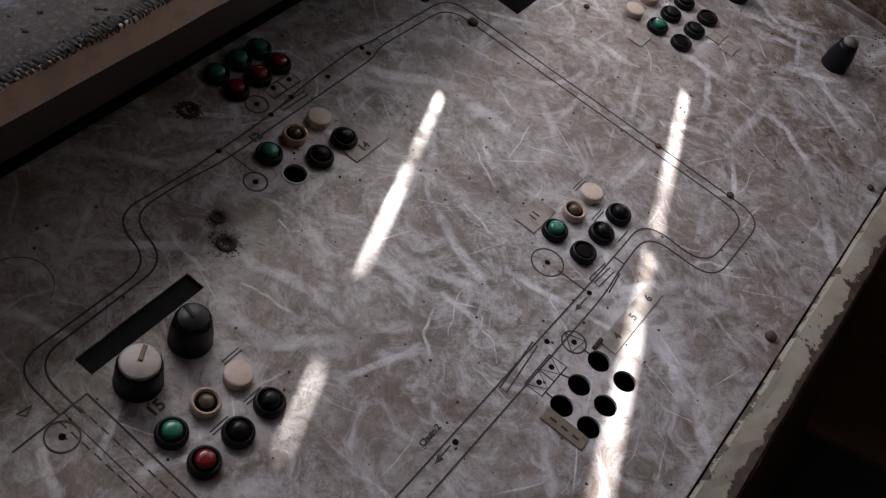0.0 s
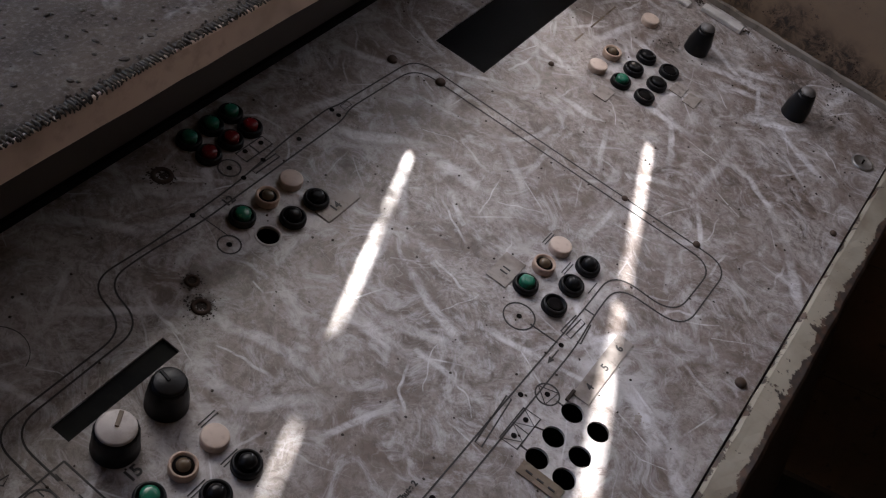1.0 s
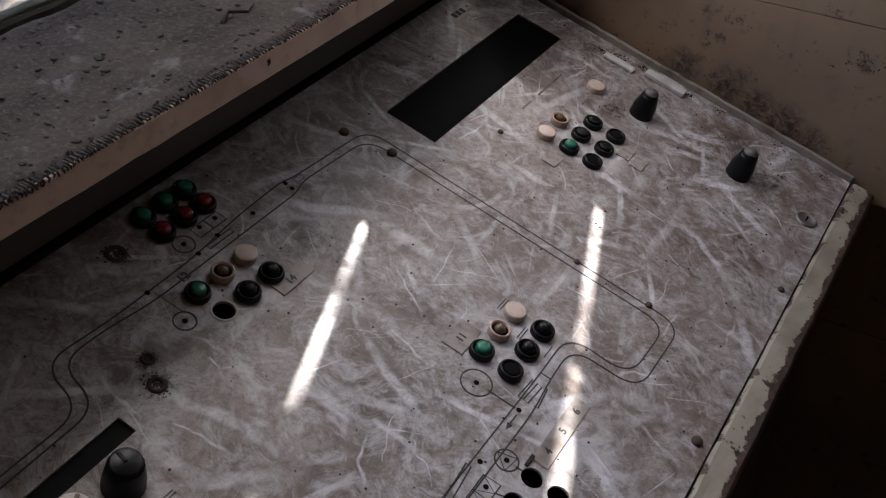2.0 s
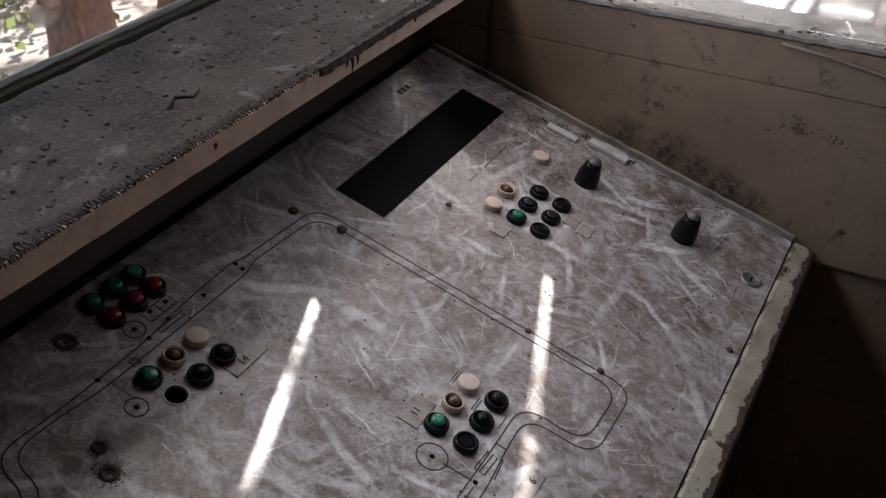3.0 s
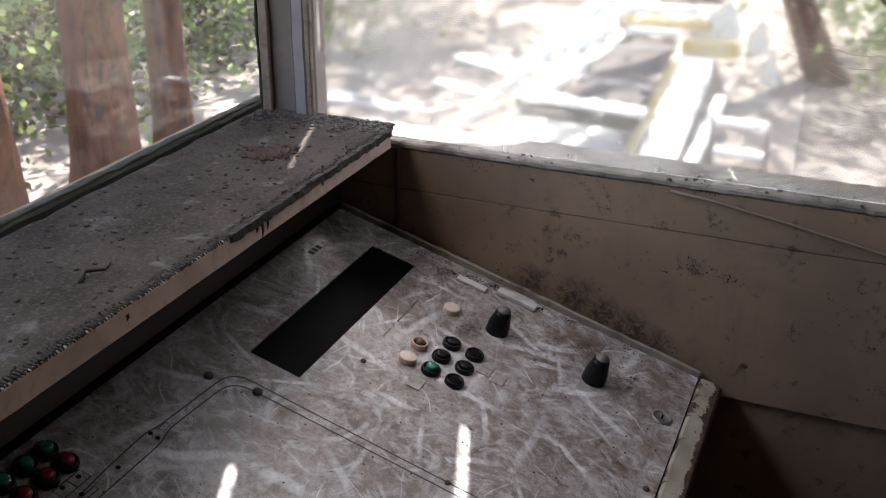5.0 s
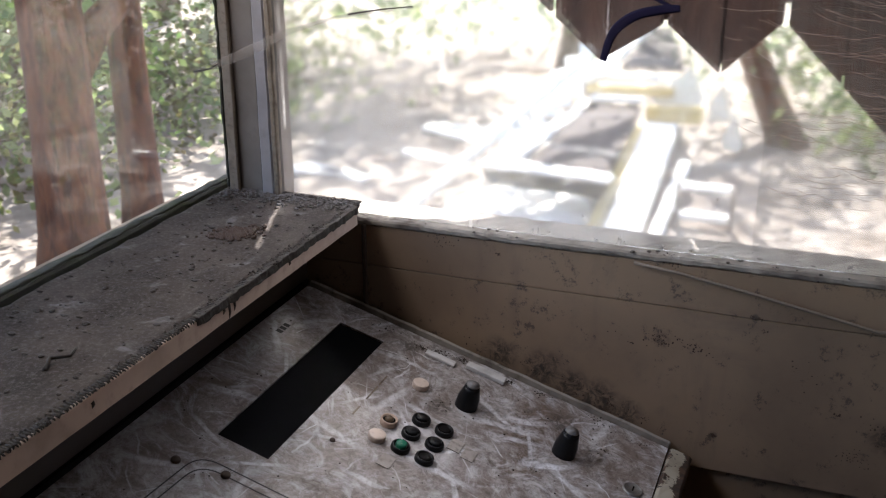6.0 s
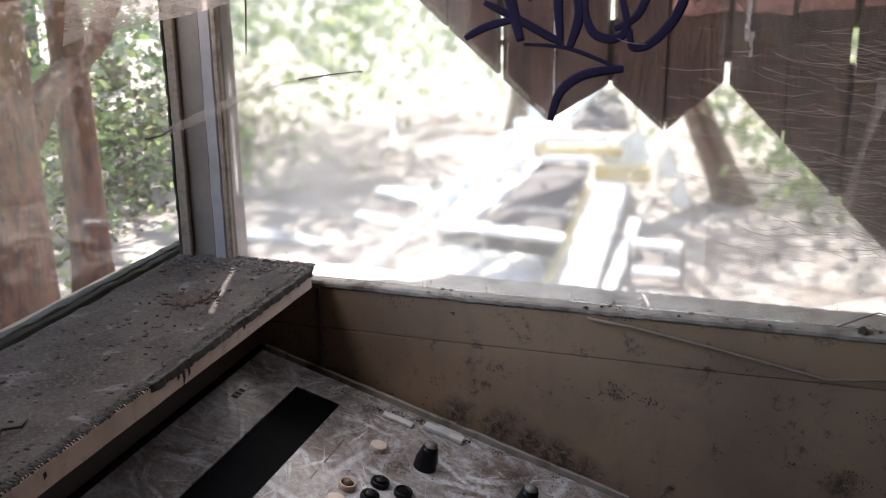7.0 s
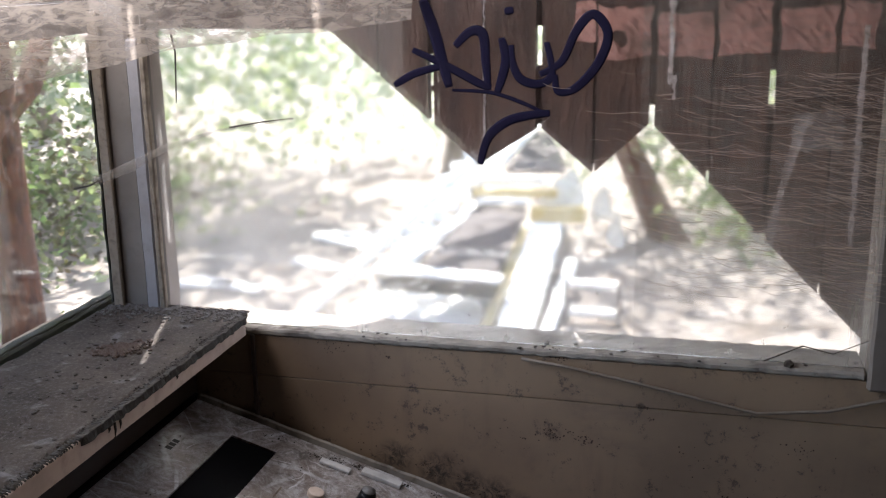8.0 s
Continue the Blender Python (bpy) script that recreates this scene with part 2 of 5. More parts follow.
def panel_material():
    """Pale laminate, clouded brown with grime, wiped and scuffed white in all ways."""
    k = Nodes("scuffed_laminate")
    cloud = k.ramp(k.noise(9, 9, 0.68, 1.4), 0.34, 0.66)
    col = k.mix(cloud, (0.150, 0.110, 0.090), (0.37, 0.338, 0.325))
    blot = k.ramp(k.noise(30, 9, 0.74, 1.6), 0.47, 0.66)
    region = k.ramp(k.noise(5.5, 4, 0.55, 0.8, k.mapped((1, 1, 1), 0, (3.3, 8.1, 0))), 0.38, 0.62)
    col = k.mix(k.math("MULTIPLY", blot, k.math("ADD", 0.30, k.math("MULTIPLY", region, 0.65))), col, (0.075, 0.053, 0.041))
    fine = k.ramp(k.noise(120, 7, 0.8, 0.6), 0.46, 0.62)
    col = k.mix(k.math("MULTIPLY", fine, 0.55), col, (0.10, 0.078, 0.064))
    mottle = k.ramp(k.noise(62, 9, 0.8, 1.2, k.mapped((1, 1, 1), 0, (6.1, 2.2, 0))), 0.47, 0.60)
    col = k.mix(k.math("MULTIPLY", mottle, k.math("ADD", 0.15, k.math("MULTIPLY", region, 0.5))), col, (0.085, 0.058, 0.045))
    haze = k.ramp(k.noise(17, 10, 0.76, 2.6, k.mapped((1, 1, 1), 0, (1.3, 4.4, 0))), 0.47, 0.68)
    col = k.mix(k.math("MULTIPLY", haze, 0.58), col, (0.60, 0.595, 0.625))
    # dark crusted smudges at the far end and beside the knobs
    crust = None
    for u, v, r in ((-0.240, 0.660, 0.030), (-0.200, 0.678, 0.034), (-0.165, 0.690, 0.022), (-0.085, 0.690, 0.022), (-0.360, 0.680, 0.030), (-0.145, 0.545, 0.030), (0.020, 0.640, 0.035), (0.080, 0.600, 0.030), (-0.272, -0.216, 0.024), (-0.296, -0.200, 0.016)):
        far = k.add("ShaderNodeVectorMath")
        far.operation = "DISTANCE"
        k.link(k.coord, far.inputs[0])
        far.inputs[1].default_value = (u, v, 0)
        one = k.math("SUBTRACT", 1.0, k.ramp(far.outputs["Value"], r * 0.3, r))
        crust = one if crust is None else k.math("MAXIMUM", crust, one)
    col = k.mix(k.math("MULTIPLY", crust, k.math("MULTIPLY", k.ramp(k.noise(70, 9, 0.78, 1.0, k.mapped((1, 1, 1), 0, (9.0, 3.0, 0))), 0.42, 0.58), 0.85)), col, (0.045, 0.034, 0.027))
    # rubbed clean round the groups of buttons
    rub = None
    for u, v, r in ((-0.285, -0.108, 0.034), (-0.300, -0.070, 0.052), (-0.050, 0.072, 0.066), (0.062, -0.090, 0.060), (-0.140, 0.450, 0.062), (-0.160, -0.330, 0.055), (0.062, 0.010, 0.05)):
        far = k.add("ShaderNodeVectorMath")
        far.operation = "DISTANCE"
        k.link(k.coord, far.inputs[0])
        far.inputs[1].default_value = (u, v, 0)
        one = k.math("SUBTRACT", 1.0, k.ramp(far.outputs["Value"], r * 0.55, r * 1.1))
        rub = one if rub is None else k.math("MAXIMUM", rub, one)
    col = k.mix(k.math("MULTIPLY", rub, k.math("MULTIPLY", k.ramp(k.noise(45, 8, 0.75, 1.0), 0.36, 0.56), 0.6)), col, (0.56, 0.55, 0.56))
    wipes = None
    for seed, cell, hw, hl, share in ((1, 0.17, 0.0085, 0.085, 0.70), (9, 0.16, 0.0080, 0.080, 0.60), (2, 0.14, 0.0070, 0.070, 0.60), (3, 0.10, 0.0045, 0.055, 0.40), (4, 0.12, 0.0110, 0.055, 0.35),
                                      (5, 0.075, 0.0024, 0.042, 0.45), (6, 0.060, 0.0012, 0.040, 0.35), (8, 0.080, 0.0010, 0.050, 0.35)):
        one = strokes(k, seed, cell, hw, hl, share, 0.018 + 0.028 * (seed % 3))
        wipes = one if wipes is None else k.math("MAXIMUM", wipes, one)
    hair = None
    for scale, seed, width in ((13, 2.0, 0.010), (21, 5.0, 0.011), (34, 9.0, 0.012)):
        n = k.noise(scale, 2.5, 0.5, 1.6, k.mapped((1, 1, 1), 0, (seed, seed * 2, 0)))
        ring = k.math("SUBTRACT", 1.0, k.ramp(k.math("ABSOLUTE", k.math("SUBTRACT", n, 0.5), 0.0), width * 0.3, width))
        where = k.ramp(k.noise(8, 4, 0.6, 0.5, k.mapped((1, 1, 1), 0, (seed * 3, 1.0, 0))), 0.48, 0.64)
        ring = k.math("MULTIPLY", ring, where)
        hair = ring if hair is None else k.math("MAXIMUM", hair, ring)
    worn = k.ramp(k.noise(60, 9, 0.78, 1.0), 0.36, 0.62)
    wipes = k.math("MULTIPLY", wipes, k.math("ADD", 0.20, k.math("MULTIPLY", worn, 0.68)))
    # real scuffs, tinted bluish so the sky's sheen sits in their colour
    col = k.mix(wipes, col, (0.71, 0.71, 0.75))
    col = k.mix(k.math("MULTIPLY", hair, 0.20), col, (0.62, 0.61, 0.62))
    speck = k.ramp(k.noise(230, 4, 0.7), 0.66, 0.74)
    col = k.mix(k.math("MULTIPLY", speck, 0.7), col, (0.05, 0.038, 0.03))
    k.bump(k.noise(260, 4), 0.10)
    return k.done(col, k.math("ADD", 0.32, k.math("MULTIPLY", blot, 0.25)), 0.0, 0.6)


def painted_wall(name, paint, second):
    """Old beige-pink paint with stains, drips and specks."""
    k = Nodes(name)
    col = k.mix(k.ramp(k.noise(3.5, 5), 0.35, 0.7), paint, second)
    drip = k.ramp(k.noise(1.0, 4, 0.6, 0.3, k.mapped((26, 26, 3.5))), 0.55, 0.75)
    col = k.mix(k.math("MULTIPLY", drip, 0.35), col, (0.13, 0.085, 0.06))
    spot = k.ramp(k.noise(30, 8, 0.82), 0.57, 0.63)
    col = k.mix(k.math("MULTIPLY", spot, 0.75), col, (0.04, 0.03, 0.025))
    big = k.ramp(k.noise(6, 7, 0.75, 0.5), 0.52, 0.74)
    col = k.mix(k.math("MULTIPLY", big, 0.45), col, (0.09, 0.065, 0.05))
    smudge = None
    for x, z, r in ((-0.030, 0.040, 0.045), (0.057, 0.006, 0.045), (0.015, 0.020, 0.040), (0.10, -0.010, 0.035), (-0.10, 0.055, 0.040), (0.146, 0.120, 0.016), (0.274, 0.176, 0.008), (0.233, -0.022, 0.008), (0.47, 0.02, 0.035)):
        far = k.add("ShaderNodeVectorMath")
        far.operation = "DISTANCE"
        k.link(k.coord, far.inputs[0])
        far.inputs[1].default_value = (x, 0.713, z)
        one = k.math("SUBTRACT", 1.0, k.ramp(far.outputs["Value"], r * 0.2, r))
        smudge = one if smudge is None else k.math("MAXIMUM", smudge, one)
    col = k.mix(k.math("MULTIPLY", smudge, k.ramp(k.noise(60, 8, 0.75, 0.8), 0.36, 0.60)), col, (0.028, 0.020, 0.016))
    k.bump(k.noise(55, 6), 0.2)
    return k.done(col, 0.6)


def dusty_ledge():
    k = Nodes("dusty_ledge")
    col = k.mix(k.ramp(k.noise(11, 6), 0.35, 0.7), (0.054, 0.042, 0.033), (0.023, 0.0175, 0.0135))
    grain = k.noise(190, 6, 0.78)
    col = k.mix(k.math("MULTIPLY", k.ramp(grain, 0.47, 0.66), 0.7), col, (0.098, 0.080, 0.075))
    pits = k.ramp(k.noise(120, 6, 0.8, 0.4, k.mapped((1, 1, 1), 0, (2, 7, 0))), 0.50, 0.66)
    col = k.mix(k.math("MULTIPLY", pits, 0.5), col, (0.018, 0.013, 0.010))
    lumps = k.ramp(k.noise(42, 8, 0.8), 0.53, 0.64)
    col = k.mix(k.math("MULTIPLY", lumps, 0.8), col, (0.04, 0.03, 0.025))
    pale = k.ramp(k.noise(16, 5, 0.6, 0.5, k.mapped((1, 1, 1), 0, (4, 2, 0))), 0.58, 0.72)
    col = k.mix(k.math("MULTIPLY", pale, 0.25), col, (0.30, 0.29, 0.31))
    k.bump(k.noise(160, 7, 0.75), 0.30, 0.003)
    return k.done(col, 0.9, 0.0, 0.15)


def chipped_metal():
    """Cream enamel, chipped through to rust along its edges."""
    k = Nodes("chipped_enamel")
    paint = k.mix(k.ramp(k.noise(14, 5), 0.4, 0.7), (0.31, 0.28, 0.225), (0.21, 0.18, 0.14))
    split = k.add("ShaderNodeSeparateXYZ")
    k.link(k.coord, split.inputs[0])
    rim = k.ramp(split.outputs[0], 0.1985, 0.2150)
    inner = k.math("SUBTRACT", 1.0, k.ramp(split.outputs[0], 0.1800, 0.1900))
    edge = k.math("MAXIMUM", k.math("MULTIPLY", rim, 0.32), k.math("MULTIPLY", inner, 0.12))
    chip = k.ramp(k.math("ADD", k.noise(24, 9, 0.72, 0.6), edge), 0.60, 0.63)
    speckle = k.ramp(k.noise(130, 5, 0.7), 0.64, 0.68)
    chip = k.math("MAXIMUM", chip, speckle)
    rust = k.mix(k.ramp(k.noise(90, 5), 0.4, 0.65), (0.030, 0.021, 0.017), (0.075, 0.043, 0.028))
    k.bump(k.math("SUBTRACT", 1.0, chip), 0.4)
    return k.done(k.mix(chip, paint, rust), 0.55)


def glass_material(name, veil, strength, blur, low=0.0):
    """Window glass under a light-scattering film of dust, thickened in front to add glare."""
    k = Nodes(name)
    clear = k.add("ShaderNodeBsdfTransparent")
    soft = k.add("ShaderNodeBsdfRefraction", IOR=1.10, Roughness=blur)
    mixed = k.add("ShaderNodeMixShader", Fac=0.93)
    k.link(clear.outputs[0], mixed.inputs[1])
    k.link(soft.outputs[0], mixed.inputs[2])
    dust = k.add("ShaderNodeBsdfTranslucent")
    dust.inputs[0].default_value = (*veil, 1)
    face = k.add("ShaderNodeBsdfDiffuse")
    face.inputs[0].default_value = (*veil, 1)
    film = k.add("ShaderNodeMixShader", Fac=0.4)
    k.link(dust.outputs[0], film.inputs[1])
    k.link(face.outputs[0], film.inputs[2])
    amount = k.math("ADD", k.math("MULTIPLY", k.ramp(k.noise(5, 6, 0.65, 0.6), 0.38, 0.72), strength * 1.4), strength * 0.35)
    amount = k.math("ADD", amount, k.math("MULTIPLY", k.ramp(k.noise(70, 6, 0.75), 0.60, 0.72), strength * 1.6))
    runs = k.ramp(k.noise(1.0, 4, 0.6, 0.5, k.mapped((60, 60, 5))), 0.62, 0.75)
    amount = k.math("ADD", amount, k.math("MULTIPLY", runs, strength * 0.9))
    # denser towards the sill: dust there, and glare painted into the film
    if low:
        part_ = k.add("ShaderNodeSeparateXYZ")
        k.link(k.coord, part_.inputs[0])
        low_glare = k.math("SUBTRACT", 1.0, k.ramp(part_.outputs[2], 0.30, 0.62))
        amount = k.math("MULTIPLY", amount, k.math("ADD", 0.17, k.math("MULTIPLY", low_glare, low)))
    whole = k.add("ShaderNodeMixShader")
    k.link(amount, whole.inputs[0])
    k.link(mixed.outputs[0], whole.inputs[1])
    k.link(film.outputs[0], whole.inputs[2])
    gloss = k.add("ShaderNodeBsdfGlossy", Roughness=0.02)
    facing = k.add("ShaderNodeLayerWeight", Blend=0.5)
    fres = k.math("ADD", k.math("MULTIPLY", k.math("POWER", facing.outputs["Facing"], 5.0), 0.6), 0.04)
    last = k.add("ShaderNodeMixShader")
    k.link(fres, last.inputs[0])
    k.link(whole.outputs[0], last.inputs[1])
    k.link(gloss.outputs[0], last.inputs[2])
    k.link(last.outputs[0], k.out.inputs[0])
    return k.mat


def bark_material(name, a, b):
    k = Nodes(name)
    v = k.mapped((26, 26, 6))
    n = k.noise(1.0, 8, 0.72, 0.6, v)
    col = k.mix(k.ramp(n, 0.35, 0.65), a, b)
    k.bump(n, 0.9, 0.02)
    return k.done(col, 0.9)


def leaf_material(name, a, b):
    k = Nodes(name)
    geo = k.add("ShaderNodeNewGeometry")
    col = k.mix(geo.outputs["Random Per Island"], a, b)
    k.link(col, k.bsdf.inputs["Base Color"])
    k.bsdf.inputs["Roughness"].default_value = 0.5
    tr = k.add("ShaderNodeBsdfTranslucent")
    k.link(col, tr.inputs[0])
    m = k.add("ShaderNodeMixShader", Fac=0.5)
    k.link(k.bsdf.outputs[0], m.inputs[1])
    k.link(tr.outputs[0], m.inputs[2])
    k.link(m.outputs[0], k.out.inputs[0])
    return k.mat


def web_material(name, thick, tone=(0.31, 0.27, 0.24)):
    k = Nodes(name)
    clear = k.add("ShaderNodeBsdfTransparent")
    fibre = k.ramp(k.noise(1.0, 5, 0.7, 1.0, k.mapped((30, 30, 90))), 0.22, 0.65)
    m = k.add("ShaderNodeMixShader")
    k.link(k.math("MULTIPLY", fibre, thick), m.inputs[0])
    k.link(clear.outputs[0], m.inputs[1])
    d = k.add("ShaderNodeBsdfDiffuse")
    d.inputs[0].default_value = (*tone, 1)
    t = k.add("ShaderNodeBsdfTranslucent")
    t.inputs[0].default_value = (*tone, 1)
    dt = k.add("ShaderNodeMixShader", Fac=0.5)
    k.link(d.outputs[0], dt.inputs[1])
    k.link(t.outputs[0], dt.inputs[2])
    k.link(dt.outputs[0], m.inputs[2])
    k.link(m.outputs[0], k.out.inputs[0])
    return k.mat


M_PANEL = panel_material()
M_INK = plain("black_ink", (0.02, 0.018, 0.018), 0.6, amount=0.2)
M_BLACK = plain("black_plastic", (0.006, 0.006, 0.007), 0.34, dirt=(0.05, 0.042, 0.034), amount=0.14, scale=120, spec=0.2)
# near-black that puts the shade of recesses, slots and gaps into colour
M_RECESS = plain("recess_shade", (0.006, 0.005, 0.005), 0.8, amount=0.1, spec=0.05)
M_SCREEN = plain("dark_display_glass", (0.003, 0.003, 0.0035), 0.55, amount=0.02, spec=0.03)
M_STRIP = plain("dark_grey_strip", (0.010, 0.011, 0.011), 0.6, amount=0.15, scale=90, spec=0.05)
M_GREEN = plain("green_lens", (0.015, 0.16, 0.095), 0.25, amount=0.4, scale=150)
M_RED = plain("red_lens", (0.17, 0.006, 0.010), 0.25, amount=0.4, scale=150)
M_WHITE = plain("yellowed_white_cap", (0.56, 0.45, 0.38), 0.4, dirt=(0.22, 0.15, 0.11), amount=0.5, scale=150)
M_RING = plain("pinkish_ring", (0.50, 0.36, 0.28), 0.4, dirt=(0.15, 0.09, 0.06), amount=0.5, scale=150)
M_LAMP = plain("brown_lamp_glass", (0.12, 0.085, 0.055), 0.2, amount=0.4, scale=200)
M_KNOBCAP = plain("grey_knob_cap", (0.42, 0.38, 0.36), 0.45, amount=0.4, scale=110)
M_KNOBGREY = plain("worn_dark_grey", (0.13, 0.12, 0.115), 0.5, amount=0.4, scale=110)
M_LABEL = plain("stained_label", (0.31, 0.275, 0.25), 0.5, dirt=(0.09, 0.065, 0.05), amount=0.8, scale=120)
M_PALELABEL = plain("pale_label", (0.50, 0.48, 0.47), 0.5, amount=0.4, scale=120)
M_GLUE = plain("old_glue", (0.16, 0.12, 0.085), 0.6, dirt=(0.05, 0.035, 0.025), amount=0.8, scale=120)
M_RUST = plain("rusty_bolt", (0.07, 0.045, 0.032), 0.7, metal=0.3, amount=0.5, scale=200)
M_STEEL = plain("dull_steel", (0.30, 0.29, 0.28), 0.4, metal=0.8, amount=0.5, scale=150)
M_FRAME = chipped_metal()
M_BODY = plain("dark_desk_side", (0.05, 0.035, 0.028), 0.6, amount=0.5, scale=25)
M_WALL = painted_wall("old_beige_paint", (0.235, 0.158, 0.099), (0.158, 0.105, 0.068))
M_FASCIA = plain("pink_beige_paint", (0.47, 0.34, 0.27), 0.55, dirt=(0.16, 0.11, 0.08), amount=0.5, scale=45)
M_LEDGE = dusty_ledge()
M_SILL = plain("flaking_white_paint", (0.23, 0.20, 0.17), 0.8, dirt=(0.06, 0.045, 0.035), amount=1.0, scale=48, relief=0.6)
M_POST = plain("grey_white_frame", (0.20, 0.18, 0.185), 0.5, dirt=(0.12, 0.10, 0.09), amount=0.55, scale=50)
M_POSTDARK = plain("dim_brown_frame", (0.13, 0.105, 0.09), 0.6, amount=0.5, scale=50)
M_MOULD = plain("brown_mould", (0.048, 0.028, 0.020), 0.95, amount=0.5, scale=200)
M_SEAL = plain("mossy_seal", (0.03, 0.028, 0.02), 0.9, dirt=(0.05, 0.055, 0.02), amount=0.6, scale=80)
M_DIRT = plain("dark_dirt", (0.030, 0.022, 0.017), 0.95, amount=0.5, scale=200, relief=0.6)
M_FLOOR = plain("dark_floor", (0.03, 0.028, 0.026), 0.8, amount=0.4, scale=20)
M_DARKWALL = plain("shaded_boarding", (0.11, 0.085, 0.07), 0.8, amount=0.5, scale=10)
M_BOARD = bark_material("weathered_board", (0.028, 0.012, 0.008), (0.072, 0.034, 0.022))
M_BOARDPAINT = plain("faded_red_paint", (0.27, 0.125, 0.10), 0.7, dirt=(0.05, 0.03, 0.022), amount=0.9, scale=40)
M_MARKER = plain("blue_black_marker", (0.010, 0.008, 0.022), 0.8, amount=0.05, spec=0.05)
M_GLASS_L = glass_material("dusty_glass_side", (0.62, 0.50, 0.40), 0.014, 0.055)
M_GLASS_F = glass_material("dusty_glass_front", (0.72, 0.68, 0.65), 0.115, 0.15, 1.55)
M_BARK = bark_material("red_brown_bark", (0.040, 0.013, 0.005), (0.150, 0.052, 0.019))
M_BARK2 = bark_material("grey_bark", (0.10, 0.08, 0.06), (0.20, 0.16, 0.12))
M_LEAF = leaf_material("leaves", (0.08, 0.14, 0.04), (0.34, 0.38, 0.16))
# paler copy of the leaves, with the bright wood's glare in its colour
M_LEAF2 = leaf_material("glare_leaves", (0.20, 0.25, 0.13), (0.54, 0.56, 0.44))
M_EARTH = plain("leaf_litter", (0.20, 0.17, 0.14), 0.95, dirt=(0.08, 0.055, 0.035), amount=0.8, scale=8, relief=0.5)
M_YELLOW = plain("weathered_yellow", (0.62, 0.47, 0.20), 0.5, dirt=(0.30, 0.22, 0.12), amount=0.5, scale=12)
M_PALE = plain("bleached_boards", (0.80, 0.77, 0.70), 0.6, dirt=(0.35, 0.30, 0.24), amount=0.5, scale=9)
M_MESH = plain("grey_brown_sheet", (0.075, 0.062, 0.055), 0.95, dirt=(0.03, 0.024, 0.02), amount=0.5, scale=30)
M_WEB = web_material("dusty_web", 0.8, (0.33, 0.275, 0.235))
M_THINWEB = web_material("thin_web", 0.34)
M_SMEAR = web_material("pale_smear", 0.32, (0.80, 0.72, 0.70))
M_RUN = plain("dull_pale_run", (0.34, 0.29, 0.28), 0.8, dirt=(0.05, 0.035, 0.03), amount=0.95, scale=70)
M_COVER = leaf_material("glow_sheet", (0.80, 0.78, 0.72), (0.86, 0.84, 0.78))
M_BRUSH = leaf_material("dull_brush", (0.055, 0.036, 0.020), (0.14, 0.17, 0.055))
M_CRUMB = plain("grey_crumbs", (0.085, 0.074, 0.068), 0.95, dirt=(0.05, 0.04, 0.035), amount=0.7, scale=150)
M_THREAD = plain("brown_web_thread", (0.36, 0.275, 0.225), 0.9, amount=0.3)
M_CABLE = plain("dusty_cable", (0.13, 0.098, 0.075), 0.7, amount=0.4, scale=150)

# ================= the cabin: floor, walls, roof =================
thing("floor", box(XL - 0.12, 2.0, -2.4, YW, FLOOR - 0.1, FLOOR), M_FLOOR, "dark dirty cabin floor", "floor", "structure")
wall_front = holder("wall_front", pose(0, 0, 0), "beige painted boarding below the front window, stained and speckled", "wall", "structure")
part("wall_core", box(XL - 0.02, 2.0, YW + 0.015, YW + 0.10, FLOOR - 0.1, SILL - 0.012), M_DARKWALL, wall_front)
for z0, z1, back in ((0.1755, SILL - 0.012, 0.0), (-0.081, 0.174, 0.0), (-0.31, -0.0825, 0.010), (-0.56, -0.313, 0.010), (FLOOR + 0.002, -0.563, 0.010)):
    part("plank", rough_box(XL + 0.01, 1.998, YW + back, YW + 0.018, z0, z1, 0.09, 0.0012, 6.0, 0.0004), M_WALL, wall_front)
thing("sill_front", rough_box(-0.40, 0.574, YW - 0.003, YW + 0.09, SILL - 0.011, SILL, 0.010, 0.0018, 110.0, 0.003), M_SILL,
      "flaking off-white window sill with dirt", "window sill", "structure")
thing("sill_side", rough_box(0.645, 1.99, YW - 0.012, YW + 0.09, SILL - 0.014, SILL, 0.05, 0.003, 45.0, 0.003), M_SILL,
      "flaking off-white window sill with dirt", "window sill", "structure")
# walls that close the cabin, mostly unseen; beige added to warm the bounced light
thing("wall_right", box(2.0, 2.1, -2.5, YW + 0.10, FLOOR - 0.1, 2.10), M_WALL, "dim beige boarded side wall", "wall", "structure")
thing("wall_back", box(XL - 0.12, 2.0, -2.5, -2.4, FLOOR - 0.1, 2.10), M_WALL, "dim beige boarded back wall", "wall", "structure")
thing("wall_left_lower", box(XL - 0.12, XL - 0.04, -2.4, YW + 0.10, FLOOR - 0.1, 0.245), M_WALL, "dim beige wall below the side window", "wall", "structure")
thing("transom_rail", box(XL - 0.10, XL - 0.02, -2.4, YW + 0.10, 0.705, 0.752), M_POST, "grey-white rail above the side window", "rail", "structure")
thing("wall_left_upper", box(XL - 0.10, XL - 0.02, -2.4, YW + 0.10, 1.16, 2.10), M_WALL, "dim beige wall above the side window", "wall", "structure")
thing("wall_left_rear", box(XL - 0.10, XL - 0.02, -2.4, -1.25, 0.246, 0.704), M_WALL, "dim beige wall behind the side window", "wall", "structure")
thing("wall_front_side", box(0.66, 2.0, YW + 0.02, YW + 0.10, SILL + 0.001, 2.10), M_WALL, "dim beige wall beside the front window", "wall", "structure")
